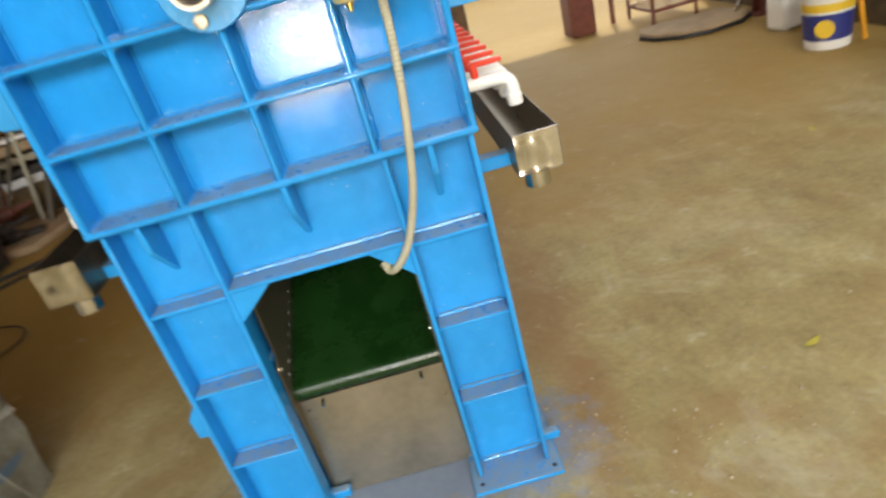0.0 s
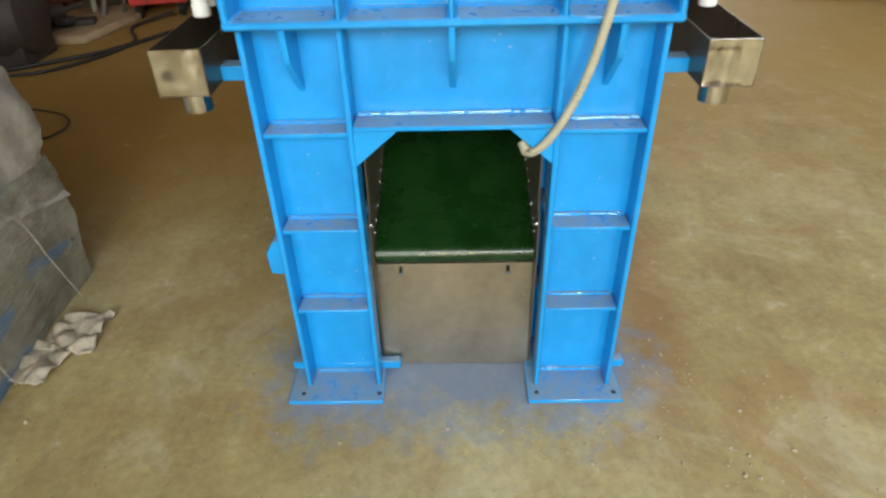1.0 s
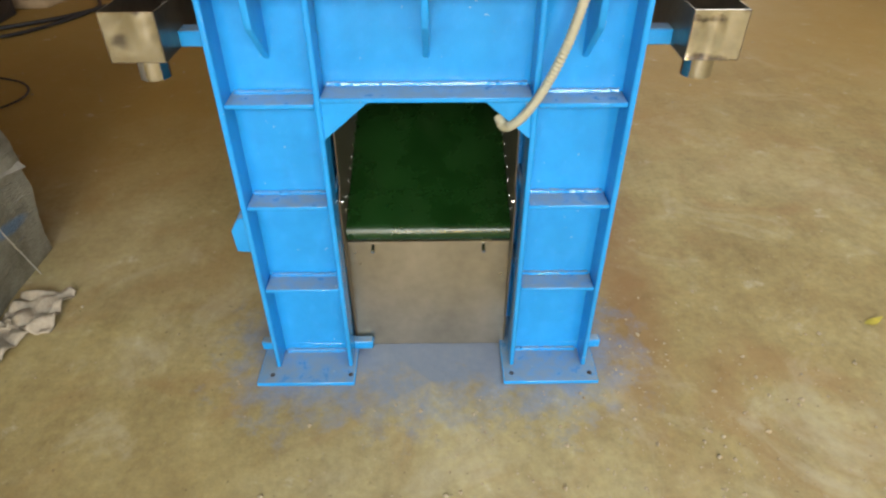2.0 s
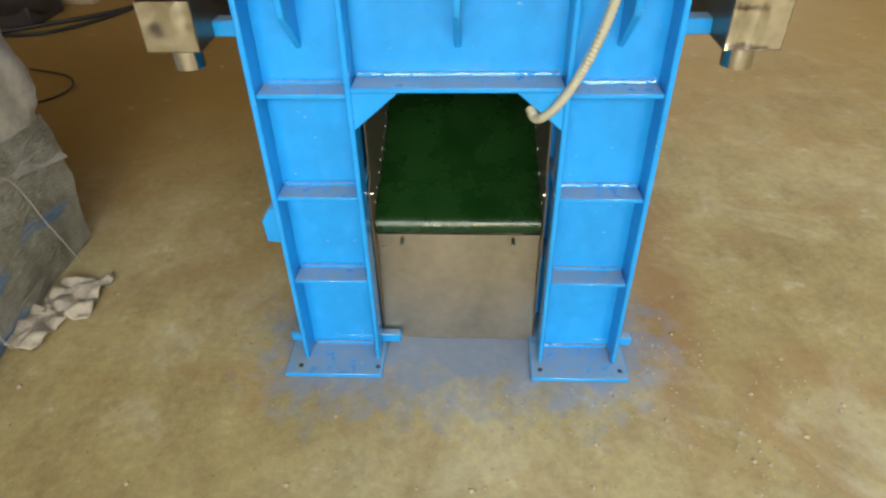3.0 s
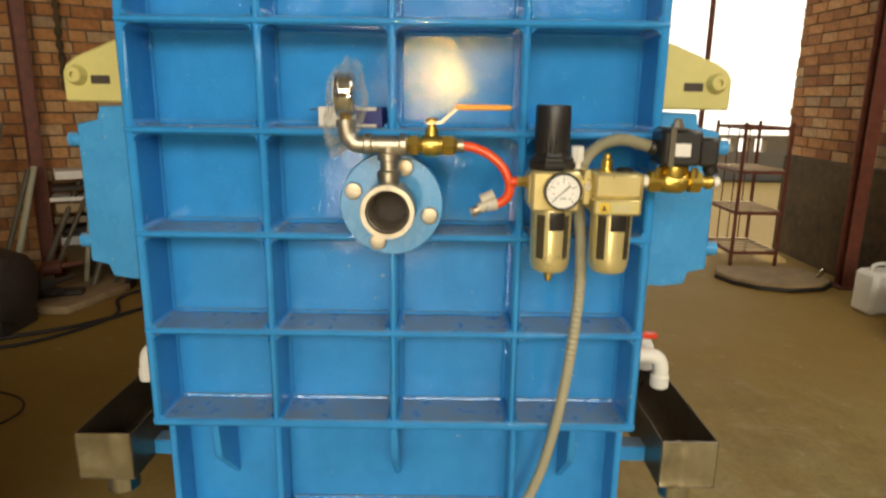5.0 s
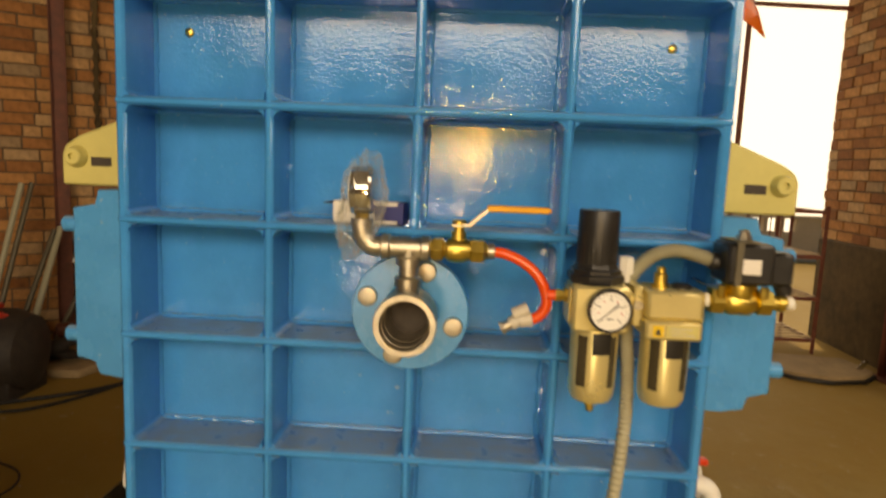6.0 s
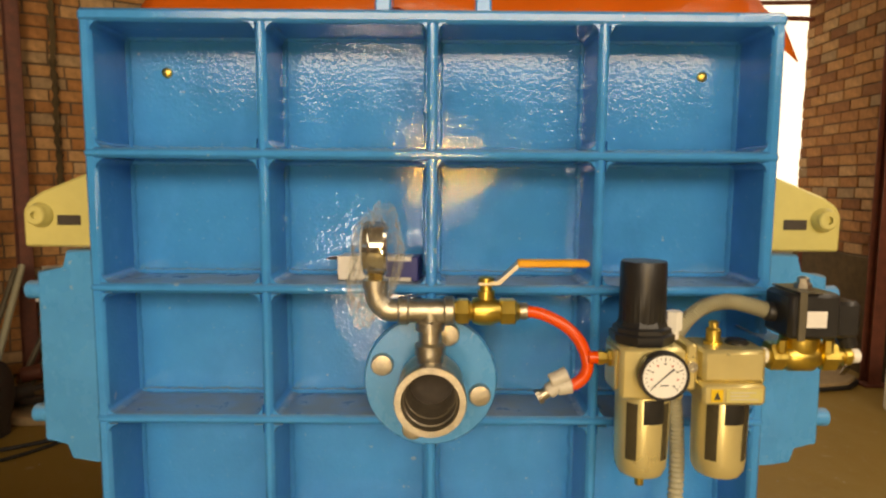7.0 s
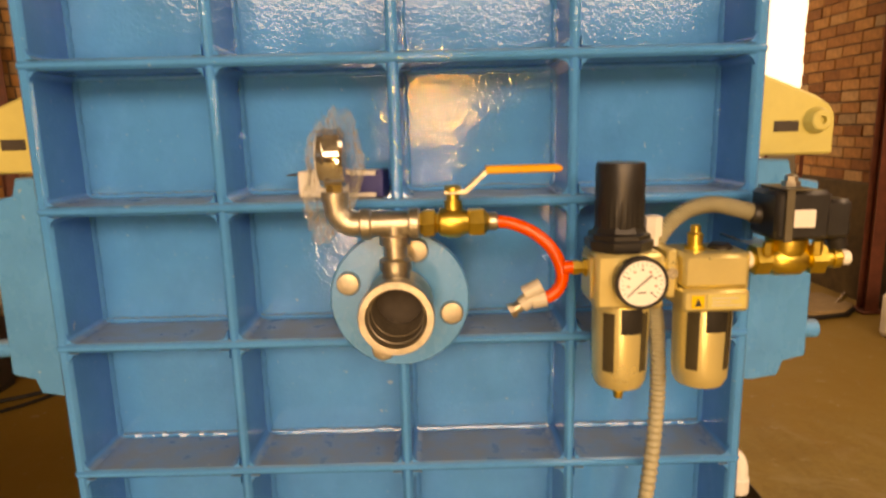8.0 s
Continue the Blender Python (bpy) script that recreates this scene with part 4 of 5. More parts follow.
bowl(0.226, True), bowl(0.309, False)
bm = B()
lathe(bm, (0.222, FY, 1.345), (0, 0, 1), ((0, 0.031), (0.004, 0.0335), (0.010, 0.0335), (0.012, 0.030), (0.016, 0.030), (0.018, 0.026), (0.024, 0.0235)), 8, turn=radians(22.5))
part("bonnet", bm, BLACK, frl, "black bonnet")
bm = B()
seg = 60
prof = ((1.366, 0.0222), (1.369, 0.0232), (1.400, 0.0234), (1.427, 0.0236), (1.430, 0.0226), (1.4305, 0.012))
rings(bm, [[Vector((0.222 + math.cos(a) * r * (1 + (0.018 if i % 2 else -0.018) * (0.02 < r < 0.0246 and z < 1.425)), FY + math.sin(a) * r * (1 + (0.018 if i % 2 else -0.018) * (z < 1.425)), z)) for i, a in ((i, 2 * math.pi * i / seg) for i in range(seg))] for z, r in prof])
part("knob", bm, BLACK, frl, "ribbed black adjusting knob")
bm = B()
lathe(bm, (0.259, FY + 0.010, 1.345), (0, 0, 1), ((0, 0.006), (0.010, 0.006), (0.010, 0.009), (0.030, 0.009), (0.031, 0.005)), 6)
part("plug", bm, WHITE, frl, "white hexagonal plug")
bm = B()
lathe(bm, (0.298, FY, 1.342), (0, 0, 1), ((0, 0.010), (0.004, 0.010), (0.004, 0.0075), (0.016, 0.0075), (0.018, 0.005), (0.024, 0.005), (0.025, 0.003)), 14)
part("drip_dome", bm, BRASS, frl, "small brass filler nipple")
bm = B()
lathe(bm, (0.323, FY, 1.342), (0, 0, 1), ((0, 0.012), (0.003, 0.012), (0.006, 0.009)), 16)
part("filler_cap", bm, BLACK, frl)
GX, GY, GZ = 0.2325, -0.100, 1.320
bm = B()
lathe(bm, (GX, FY - 0.028, GZ), (0, -1, 0), ((0, 0.007), (0.006, 0.007), (0.006, 0.022), (0.008, 0.0248), (0.016, 0.0252), (0.0185, 0.0245), (0.0185, 0.0220), (0.0165, 0.0216)), 44)
dial = part("gauge", bm, BLACK, frl, "round pressure gauge with white dial")
bm = B()
lathe(bm, (GX, FY - 0.0446, GZ), (0, -1, 0), ((0, 0.0217), (0.0004, 0.0217)), 40)
part("dial_face", bm, DIAL, dial)
for k in range(21):
    a = radians(225 - 270 * k / 20)
    r0, r1 = (0.0155 if k % 5 == 0 else 0.0172), 0.0195
    d, n = Vector((math.cos(a), 0, math.sin(a))), Vector((-math.sin(a), 0, math.cos(a)))
    bm = B()
    c = Vector((GX, FY - 0.0452, GZ))
    w = 0.00045 if k % 5 == 0 else 0.00025
    bm.faces.new([bm.verts.new(p) for p in (c + d * r0 - n * w, c + d * r1 - n * w, c + d * r1 + n * w, c + d * r0 + n * w)])
    part("tick", bm, INK, dial)
for k in range(9):
    a = radians(225 - 270 * k / 8)
    c = Vector((GX + math.cos(a) * 0.0132, FY - 0.0452, GZ + math.sin(a) * 0.0132))
    part("figure_bar", box(B(), c.x - 0.0011, c.x + 0.0011, c.y - 0.0001, c.y, c.z - 0.0008, c.z + 0.0008), REDINK if k % 2 else INK, dial)
part("unit_bar", box(B(), GX - 0.004, GX + 0.004, FY - 0.0453, FY - 0.0452, GZ - 0.0095, GZ - 0.0082), INK, dial)
bm = B()
a = radians(222)
d, n = Vector((math.cos(a), 0, math.sin(a))), Vector((-math.sin(a), 0, math.cos(a)))
c = Vector((GX, FY - 0.0458, GZ))
bm.faces.new([bm.verts.new(p) for p in (c - d * 0.012 - n * 0.0010, c + d * 0.017 - n * 0.0004, c + d * 0.017 + n * 0.0004, c - d * 0.012 + n * 0.0010)])
part("needle", bm, INK, dial)
bm = B()
lathe(bm, (0.1925, FY, 1.327), (-1, 0, 0), ((0, 0.0095), (0.006, 0.0095), (0.006, 0.0065), (0.010, 0.0065), (0.010, 0.0078), (0.016, 0.0078)), 6)
part("inlet_nipple", bm, BRASS, frl, "brass inlet nipple")
bm = B()
lathe(bm, (0.1768, FY, 1.327), (-1, 0, 0), ((0, 0.0066), (0.010, 0.0066)), 16)
part("release_ring", bm, HOSE, frl, "orange-red release ring")
bm = B()
box(bm, 0.22, 0.30, -0.034, -0.0005, 1.312, 1.330, 0.002)
box(bm, 0.20, 0.32, -0.034, -0.030, 1.300, 1.338, 0.001)
part("wall_bracket", bm, BLUE, frl)

# ---- solenoid valve ----
sol = thing("solenoid_valve", (0.40, -0.055, 1.33), "brass solenoid valve with a black coil beside the regulator", "valve")
SY = -0.060
bm = B()
lathe(bm, (0.345, SY, 1.330), (1, 0, 0), ((0, 0.0085), (0.010, 0.0085)), 16)
part("white_union", bm, WHITE, sol)
bm = B()
lathe(bm, (0.355, SY, 1.330), (1, 0, 0), ((0, 0.013), (0.002, 0.016), (0.016, 0.016), (0.018, 0.013)), 6)
lathe(bm, (0.372, SY, 1.330), (1, 0, 0), ((0, 0.012), (0.006, 0.0165), (0.030, 0.0165), (0.037, 0.012)), 24)
lathe(bm, (0.409, SY, 1.330), (1, 0, 0), ((0, 0.013), (0.002, 0.016), (0.017, 0.016), (0.019, 0.012)), 6)
lathe(bm, (0.390, SY, 1.335), (0, 0, 1), ((0, 0.017), (0.009, 0.0195), (0.016, 0.0195), (0.018, 0.016)), 24)
for x in (0.366, 0.414):
    cyl(bm, (x, SY - 0.012, 1.336), (x, SY - 0.012, 1.350), 0.005, 6)
part("valve_body", bm, BRASS, sol)
bm = B()
lathe(bm, (0.427, SY, 1.330), (1, 0, 0), ((0, 0.0085), (0.008, 0.0085), (0.008, 0.0105), (0.015, 0.0105), (0.018, 0.008)), 14)
part("outlet_union", bm, BRASS, sol)
bm = B()
lathe(bm, (0.4445, SY, 1.330), (1, 0, 0), ((0, 0.0075), (0.008, 0.0075), (0.009, 0.006)), 14)
part("outlet_ring", bm, WHITE, sol)
bm = B()
box(bm, 0.364, 0.417, SY - 0.026, SY + 0.026, 1.353, 1.400, 0.004)
coil = part("coil", bm, BLACK, sol, "black moulded coil")
bm = B()
box(bm, 0.372, 0.380, SY - 0.0285, SY - 0.0262, 1.352, 1.4015, 0.0006)
box(bm, 0.372, 0.396, SY - 0.0285, SY + 0.0285, 1.4005, 1.4025, 0.0006)
part("yoke", bm, STEEL_DULL, coil)
part("coil_label", box(B(), 0.3795, 0.400, SY - 0.0296, SY - 0.0289, 1.366, 1.383, 0.0003), CARD, coil, "white coil label")
bm = B()
lathe(bm, (0.390, SY, 1.4025), (0, 0, 1), ((0, 0.0085), (0.005, 0.0085), (0.005, 0.006), (0.010, 0.006), (0.012, 0.003)), 6)
part("top_nut", bm, GALV, coil)
bm = B()
box(bm, 0.4165, 0.444, SY - 0.016, SY + 0.016, 1.352, 1.390, 0.004)
lathe(bm, (0.438, SY, 1.352), (0.4, 0, -1), ((0, 0.010), (0.012, 0.009)), 14)
part("connector_plug", bm, BLACK, coil)
bm = B()
box(bm, 0.37, 0.40, SY + 0.012, 0.0495, 1.322, 1.338, 0.002)
part("support_bar", bm, BLUE, sol)

# ---- grey conduit, from the coil down to the opening ----
bm = B()
path = smooth_path([(0.366, -0.052, 1.374), (0.345, -0.050, 1.380), (0.318, -0.047, 1.385), (0.292, -0.042, 1.376), (0.272, -0.036, 1.352), (0.266, -0.031, 1.322), (0.271, -0.029, 1.28), (0.277, -0.028, 1.23), (0.279, -0.028, 1.16), (0.272, -0.028, 1.06), (0.258, -0.024, 0.95), (0.238, -0.006, 0.84), (0.210, 0.018, 0.748), (0.180, 0.030, 0.690), (0.155, 0.036, 0.664), (0.141, 0.042, 0.662), (0.136, 0.055, 0.672)], 24)
sweep(bm, path, 0.0082, 12, 0.0008)
conduit = thing("cable_conduit", (0.27, -0.03, 1.0), "grey corrugated cable conduit hanging from the solenoid to the leg opening", "conduit")
part("hose", bm, CONDUIT, conduit)
bm = B()
lathe(bm, (0.366, -0.052, 1.374), (-1, 0, 0.25), ((0, 0.0105), (0.008, 0.0105), (0.010, 0.009)), 14)
part("gland", bm, BLACK, conduit)
bm = B()
cyl(bm, (0.1415, 0.043, 0.6625), (0.134, 0.058, 0.674), 0.0095, 14)
part("end_sleeve", bm, CONDUIT, conduit)

# ---- things along the right wall ----
def jerrycan(name, material, label, m, w=0.26, d=0.16, h=0.36):
    ob = thing(name, m.translation, label, "jerrycan")
    turn = m.to_3x3().to_4x4()
    def put(pname, bm, mat, parent, lab=""):
        bmesh.ops.transform(bm, matrix=turn, verts=bm.verts)
        bmesh.ops.translate(bm, vec=m.translation, verts=bm.verts)
        return part(pname, bm, mat, parent, lab)
    bm = B()
    box(bm, -w / 2, w / 2, -d / 2, d / 2, 0, h, 0.03)
    body = put("body", bm, material, ob)
    bm = B()
    sweep(bm, smooth_path([(-0.07, 0, h - 0.004), (-0.06, 0, h + 0.035), (0.04, 0, h + 0.04), (0.06, 0, h - 0.004)], 5), 0.013, 10)
    put("grip", bm, material, ob)
    bm = B()
    lathe(bm, (w / 2 - 0.045, 0, h - 0.003), (0, 0, 1), ((0, 0.026), (0.03, 0.026), (0.034, 0.022)), 18)
    put("cap", bm, YELLOW if material is JUGBLUE else WHITE, ob)
    return ob


jerrycan("jerrycan", WHITE, "dirty white plastic jerrycan standing by the wall", Matrix.Translation((3.13, 3.36, 0.0)) @ Matrix.Rotation(radians(12), 4, "Z"), 0.25, 0.20, 0.31)
jerrycan("jerrycan", JUGBLUE, "blue plastic jerrycan lying on its side", Matrix.Translation((3.03, 1.68, 0.085)) @ Matrix.Rotation(radians(95), 4, "Z") @ Matrix.Rotation(radians(-88), 4, "X"), 0.20, 0.17, 0.34)
bm = B()
lathe(bm, (3.14, 1.92, 0), (0, 0, 1), ((0, 0.10), (0.01, 0.11), (0.17, 0.11), (0.25, 0.07), (0.29, 0.035), (0.33, 0.03), (0.335, 0.02)), 28)
solo("plastic_bottle", bm, WHITE, "cloudy white plastic bottle standing by the wall", "bottle", place=(3.14, 1.92, 0))
bucket = thing("bucket", (2.98, 2.72, 0), "white plastic paint bucket with yellow and navy print", "bucket")
bm = B()
lathe(bm, (2.98, 2.72, 0), (0, 0, 1), ((0, 0.125), (0.005, 0.13), (0.30, 0.15), (0.30, 0.156), (0.33, 0.158), (0.345, 0.158), (0.352, 0.15), (0.352, 0.0)), 36)
part("shell", bm, WHITE, bucket)
bm = B()
lathe(bm, (2.98, 2.72, 0.06), (0, 0, 1), ((0, 0.1343), (0.16, 0.1455)), 36, False)
part("printed_wrap", bm, NAVY, bucket, "navy printed wrap")
bm = B()
lathe(bm, (2.98, 2.72, 0.235), (0, 0, 1), ((0, 0.1465), (0.05, 0.150)), 36, False)
part("yellow_band", bm, YELLOW, bucket, "yellow band")
bm = B()
v = Vector((-0.65, -0.75, 0)).normalized()
lathe(bm, Vector((2.98, 2.72, 0.135)) + v * 0.136, v, ((0, 0.055), (0.010, 0.055)), 20)
part("printed_disc", bm, YELLOW, bucket, "yellow round print")
bm = B()
box(bm, -0.012, 0.012, -0.012, 0.012, 0, 0.42, 0.003, Matrix.Translation((3.14, 2.60, 0.01)) @ Matrix.Rotation(radians(-12), 4, "X"))
solo("orange_tool", bm, LEVER, "orange tool handle leaning beside the paint bucket", "tool")

# flat slab on the floor
bm = B()
pts = [(2.36, 4.22), (2.42, 4.02), (2.56, 3.88), (2.78, 3.80), (3.05, 3.86), (3.20, 4.00), (3.16, 4.35), (2.45, 4.42)]
prism(bm, pts, "z", 0.012, 0.055, 0.008)
slab = thing("floor_slab", (2.8, 4.1, 0), "worn pale board lying on a dark rubber edge", "board")
part("board", bm, WOOD, slab)
bm = B()
prism(bm, [(x - 0.012 * (1 if x < 2.8 else -1), y - 0.02) for x, y in pts], "z", 0, 0.030, 0.004)
part("rubber_edge", bm, RUBBER, slab)
bm = B()
box(bm, -0.02, 0.02, -0.004, 0.004, 0, 0.10, 0.002, Matrix.Translation((3.10, 4.03, 0.05)) @ Matrix.Rotation(radians(35), 4, "Y"))
solo("metal_scrap", bm, STEEL, "bright bent metal offcut on the board", "scrap")

# rack of angle iron
rack = thing("wire_rack", (2.84, 4.9, 0), "rusty angle-iron rack with slatted shelves", "rack")
RX0, RX1, RY0, RY1, RH = 2.66, 3.06, 4.62, 5.2, 1.27
for x in (RX0, RX1):
    for y in (RY0, RY1):
        bm = B()
        box(bm, x - 0.016, x + 0.016, y - 0.002, y + 0.002, 0, RH)
        box(bm, x - 0.002, x + 0.002, y - 0.016, y + 0.016, 0, RH)
        part("post", bm, RUST, rack)
for z in (0.12, 0.48, 0.84, 1.22):
    bm = B()
    for y in (RY0, RY1):
        box(bm, RX0, RX1, y - 0.012, y + 0.012, z - 0.014, z + 0.014)
    for x in (RX0, RX1):
        box(bm, x - 0.01, x + 0.01, RY0, RY1, z - 0.012, z + 0.012)
    part("shelf_frame", bm, RUST, rack)
    if z < 1.2:
        for k in range(5):
            y = RY0 + 0.06 + k * 0.115
            part("slat", box(B(), RX0 + 0.004, RX1 - 0.004, y - 0.02, y + 0.02, z + 0.0145, z + 0.026, 0.002), TAN, rack)
for k in range(3):
    x = RX0 + 0.1 * (k + 1)
    bm = B()
    cyl(bm, (x, RY1 - 0.02, 0.12), (x, RY1 - 0.02, 1.22), 0.006, 8)
    part("back_rod", bm, RUST, rack)
bm = B()
box(bm, 2.02, 2.26, 5.0, 5.3, 0.0, 0.62, 0.01)
cab = thing("steel_crate", (2.1, 5.15, 0), "maroon painted steel crate near the opening", "crate")
part("shell", bm, RUST, cab)
part("lid", box(B(), 2.01, 2.27, 4.99, 5.31, 0.62, 0.64, 0.004), RUST, cab)

# ---- things on the left ----
def bale(name, dims, label, mat, seed, amount, round_off):
    bm = B()
    soft_block(bm, *dims, cuts=44, round_off=round_off)
    lumpy(bm, amount, 2.6, seed)
    lumpy(bm, amount * 0.18, 13.0, seed + 3)
    for v in bm.verts:
        crease = abs(noise.noise(v.co * 7.0 + Vector((seed, 0, 0)))) + 0.5 * abs(noise.noise(v.co * 17.0))
        v.co += (v.co - Vector(((dims[0] + dims[1]) / 2, (dims[2] + dims[3]) / 2, (dims[4] + dims[5]) / 2))).normalized() * (crease - 0.25) * amount * 0.4
        v.co.z = max(v.co.z, 0.003)
    ob = solo(name, bm, mat, label, "bale", place=((dims[0] + dims[1]) / 2, (dims[2] + dims[3]) / 2, dims[4]))
    return ob


pack = bale("bale", (-2.05, -1.172, -0.50, 0.545, -0.02, 0.43), "large dirty grey-blue wrapped bale standing on the floor", BALE, 1.3, 0.022, 0.04)
for y, lean in ((-0.02, 0.10), (0.30, 0.16)):
    bm = B()
    cord = [(-1.60, y - lean, 0.437), (-1.30, y - lean * 0.8, 0.437), (-1.185, y - lean * 0.5, 0.425), (-1.148, y, 0.36), (-1.146, y + lean * 0.3, 0.20), (-1.150, y + lean * 0.7, 0.01)]
    sweep(bm, smooth_path(cord, 6), 0.0016, 7)
    part("tie_cord", bm, SACK, pack, "thin pale tie cord")
bm = B()
bmesh.ops.create_grid(bm, x_segments=24, y_segments=24, size=0.5)
for v in bm.verts:
    u, w = v.co.x + 0.5, v.co.y + 0.5
    drop = max(0.0, u - 0.45)
    v.co = Vector((-1.42 + 0.27 * min(u, 0.9 + 0.1 * w), 0.10 + 0.44 * w, 0.452 - 0.24 * drop ** 1.3 * (0.4 + w)))
    v.co += noise.noise_vector(v.co * 9.0) * 0.014 + noise.noise_vector(v.co * 23.0) * 0.005
bmesh.ops.solidify(bm, geom=bm.faces[:], thickness=0.003)
part("loose_flap", bm, SACK, pack, "pale torn plastic flap")
bale("sack", (-2.0, -1.168, -0.45, 0.54, 0.41, 0.86), "bulging pale grey plastic sack slumped on the bale", SACK, 6.1, 0.05, 0.2)
for k, (x, y, r, s) in enumerate(((-1.09, 0.25, 0.075, 2.0), (-1.14, 0.13, 0.07, 5.0))):
    bm = B()
    bmesh.ops.create_grid(bm, x_segments=26, y_segments=26, size=r)
    for v in bm.verts:
        v.co.x *= 1.0 + 0.4 * noise.noise((v.co.y * 9, s, 0))
        v.co.z = 0.004 + 0.045 * abs(noise.noise((v.co.x * 17, v.co.y * 17, s))) + 0.016 * noise.noise((v.co.x * 44, v.co.y * 44, s)) ** 2
        v.co += Vector((x, y, 0)) + Vector((0.02, 0.02, 0)) * noise.noise((v.co.x * 11, v.co.y * 11, s + 2))
    ob = solo("rag", bm, RAG, "crumpled dirty cloth rag on the floor beside the bale", "rag", "rags on the floor")
    md = ob.modifiers.new("thickness", "SOLIDIFY")
    md.thickness = 0.004

# red welding set
welder = thing("welding_machine", (-2.18, 3.76, 0), "red sheet-metal welding machine on small black wheels", "welding machine")
m = Matrix.Translation((-2.18, 3.80, 0)) @ Matrix.Rotation(radians(14), 4, "Z")
part("cabinet", box(B(), -0.20, 0.20, -0.15, 0.22, 0.10, 0.50, 0.008, m), PAINTRED, welder)
part("lid", box(B(), -0.205, 0.205, -0.155, 0.225, 0.50, 0.522, 0.004, m), TAN, welder, "dusty tan lid")
part("seam", box(B(), -0.08, -0.07, -0.1515, -0.1495, 0.11, 0.49, 0, m), DARK, welder)
bm = B()
lathe(bm, m @ Vector((0.04, -0.150, 0.32)), m.to_3x3() @ Vector((0, -1, 0)), ((0, 0.065), (0.006, 0.065), (0.008, 0.055), (0.008, 0.03), (0.003, 0.03)), 8)
part("dark_badge", bm, DARK, welder, "dark square dial plate")
for x in (-0.12, 0.10):
    bm = B()
    lathe(bm, m @ Vector((x, 0, 0.522)), (0, 0, 1), ((0, 0.03), (0.05, 0.03), (0.055, 0.012), (0.09, 0.012)), 12)
    part("terminal", bm, DARK, welder)
for x in (-0.15, 0.15):
    for y in (-0.10, 0.16):
        bm = B()
        c = m @ Vector((x, y, 0.05))
        lathe(bm, c - Vector((0.02, 0, 0)), (1, 0, 0), ((0, 0.035), (0.006, 0.05), (0.034, 0.05), (0.04, 0.035)), 18)
        part("wheel", bm, RUBBER, welder)

# Lumpy sweep that stands in for an unidentified dark strip on the wall.
bm = B()
rope = [Vector((-2.93 + 0.02 * noise.noise((z * 4, 1, 0)), 4.20 + 0.012 * noise.noise((z * 5, 4, 0)), z)) for z in (1.45 + 0.05 * i for i in range(38))]
sweep(bm, rope, 0.022, 7, 0.008)
solo("dark_wall_strip", bm, DADO, "thick dark uneven strip down the brick wall", "rope")

# dark drum of scrap with red and pale offcuts, and what leans on the wall
drum = thing("machine_housing", (-2.75, 2.85, 0), "dark oily iron machine housing with red parts on top", "machine")
bm = B()
lathe(bm, (-3.15, 2.72, 0.26), (1, 0.12, 0), ((0, 0.16), (0.04, 0.24), (0.5, 0.26), (0.62, 0.22), (0.66, 0.10)), 26)
part("housing", bm, DARK, drum)
bm = B()
box(bm, -3.05, -2.55, 2.6, 2.95, 0.0, 0.12, 0.01)
part("foot", bm, DARK, drum)
bm = B()
sweep(bm, smooth_path([(-2.95, 2.66, 0.50), (-2.80, 2.62, 0.56), (-2.66, 2.66, 0.52), (-2.60, 2.78, 0.44)], 6), 0.022, 10)
part("red_pipe", bm, PAINTRED, drum, "red painted pipe")
part("red_cover", box(B(), -3.02, -2.72, 2.62, 2.84, 0.505, 0.545, 0.01), PAINTRED, drum, "red cover plate")
rnd = random.Random(5)
for k in range(9):
    x = -3.35 + 0.115 * k + rnd.uniform(-0.03, 0.03)
    foot = Vector((x, 3.45 + 0.35 * (x + 3.0) + rnd.uniform(-0.1, 0.1), 0.012))
    tip = Vector((x + rnd.uniform(-0.12, 0.20), 3.88 + 0.55 * (x + 3.0), rnd.uniform(0.75, 1.25)))
    bm = B()
    cyl(bm, foot, tip, rnd.uniform(0.012, 0.024), 10)
    solo("leaning_pipe", bm, STEEL_DULL if k % 3 else CONDUIT, "grey metal pipe leaning on the brick wall", "pipe", "pipes leaning on the wall")
for k in range(7):
    z = 0.30 + 0.085 * k
    m = Matrix.Translation((-2.62, 4.03, z)) @ Matrix.Rotation(radians(30 + rnd.uniform(-6, 6)), 4, "Z")
    bm = B()
    box(bm, -0.30 - rnd.uniform(0, 0.06), 0.28, -0.14, 0.14, 0, rnd.uniform(0.03, 0.085), 0.004, m)
    solo("flat_sheet", bm, (CARD, DARK, STEEL, WOOD, CARD, DARK, CARD)[k], ("white card sheets piled on a dark trestle", "dark iron flat piled with sheets", "bright metal sheet on the pile", "brown board in the pile", "white card sheets in the pile", "dark iron flat in the pile", "white card sheets on top of the pile")[k], "sheet", "pile of sheets")
bm = B()
box(bm, -0.30, 0.28, -0.16, 0.16, 0, 0.30, 0.01, Matrix.Translation((-2.62, 4.03, 0)) @ Matrix.Rotation(radians(30), 4, "Z"))
solo("trestle", bm, DADO, "grey stained block under the pile of sheets", "block")
bm = B()
prism(bm, [(-3.4, 2.98), (-2.42, 3.06), (-2.28, 3.62), (-2.45, 3.9), (-3.4, 3.6)], "z", 0, 0.055, 0.008)
solo("low_plinth", bm, WOOD, "low worn brown plinth board on the floor", "board")
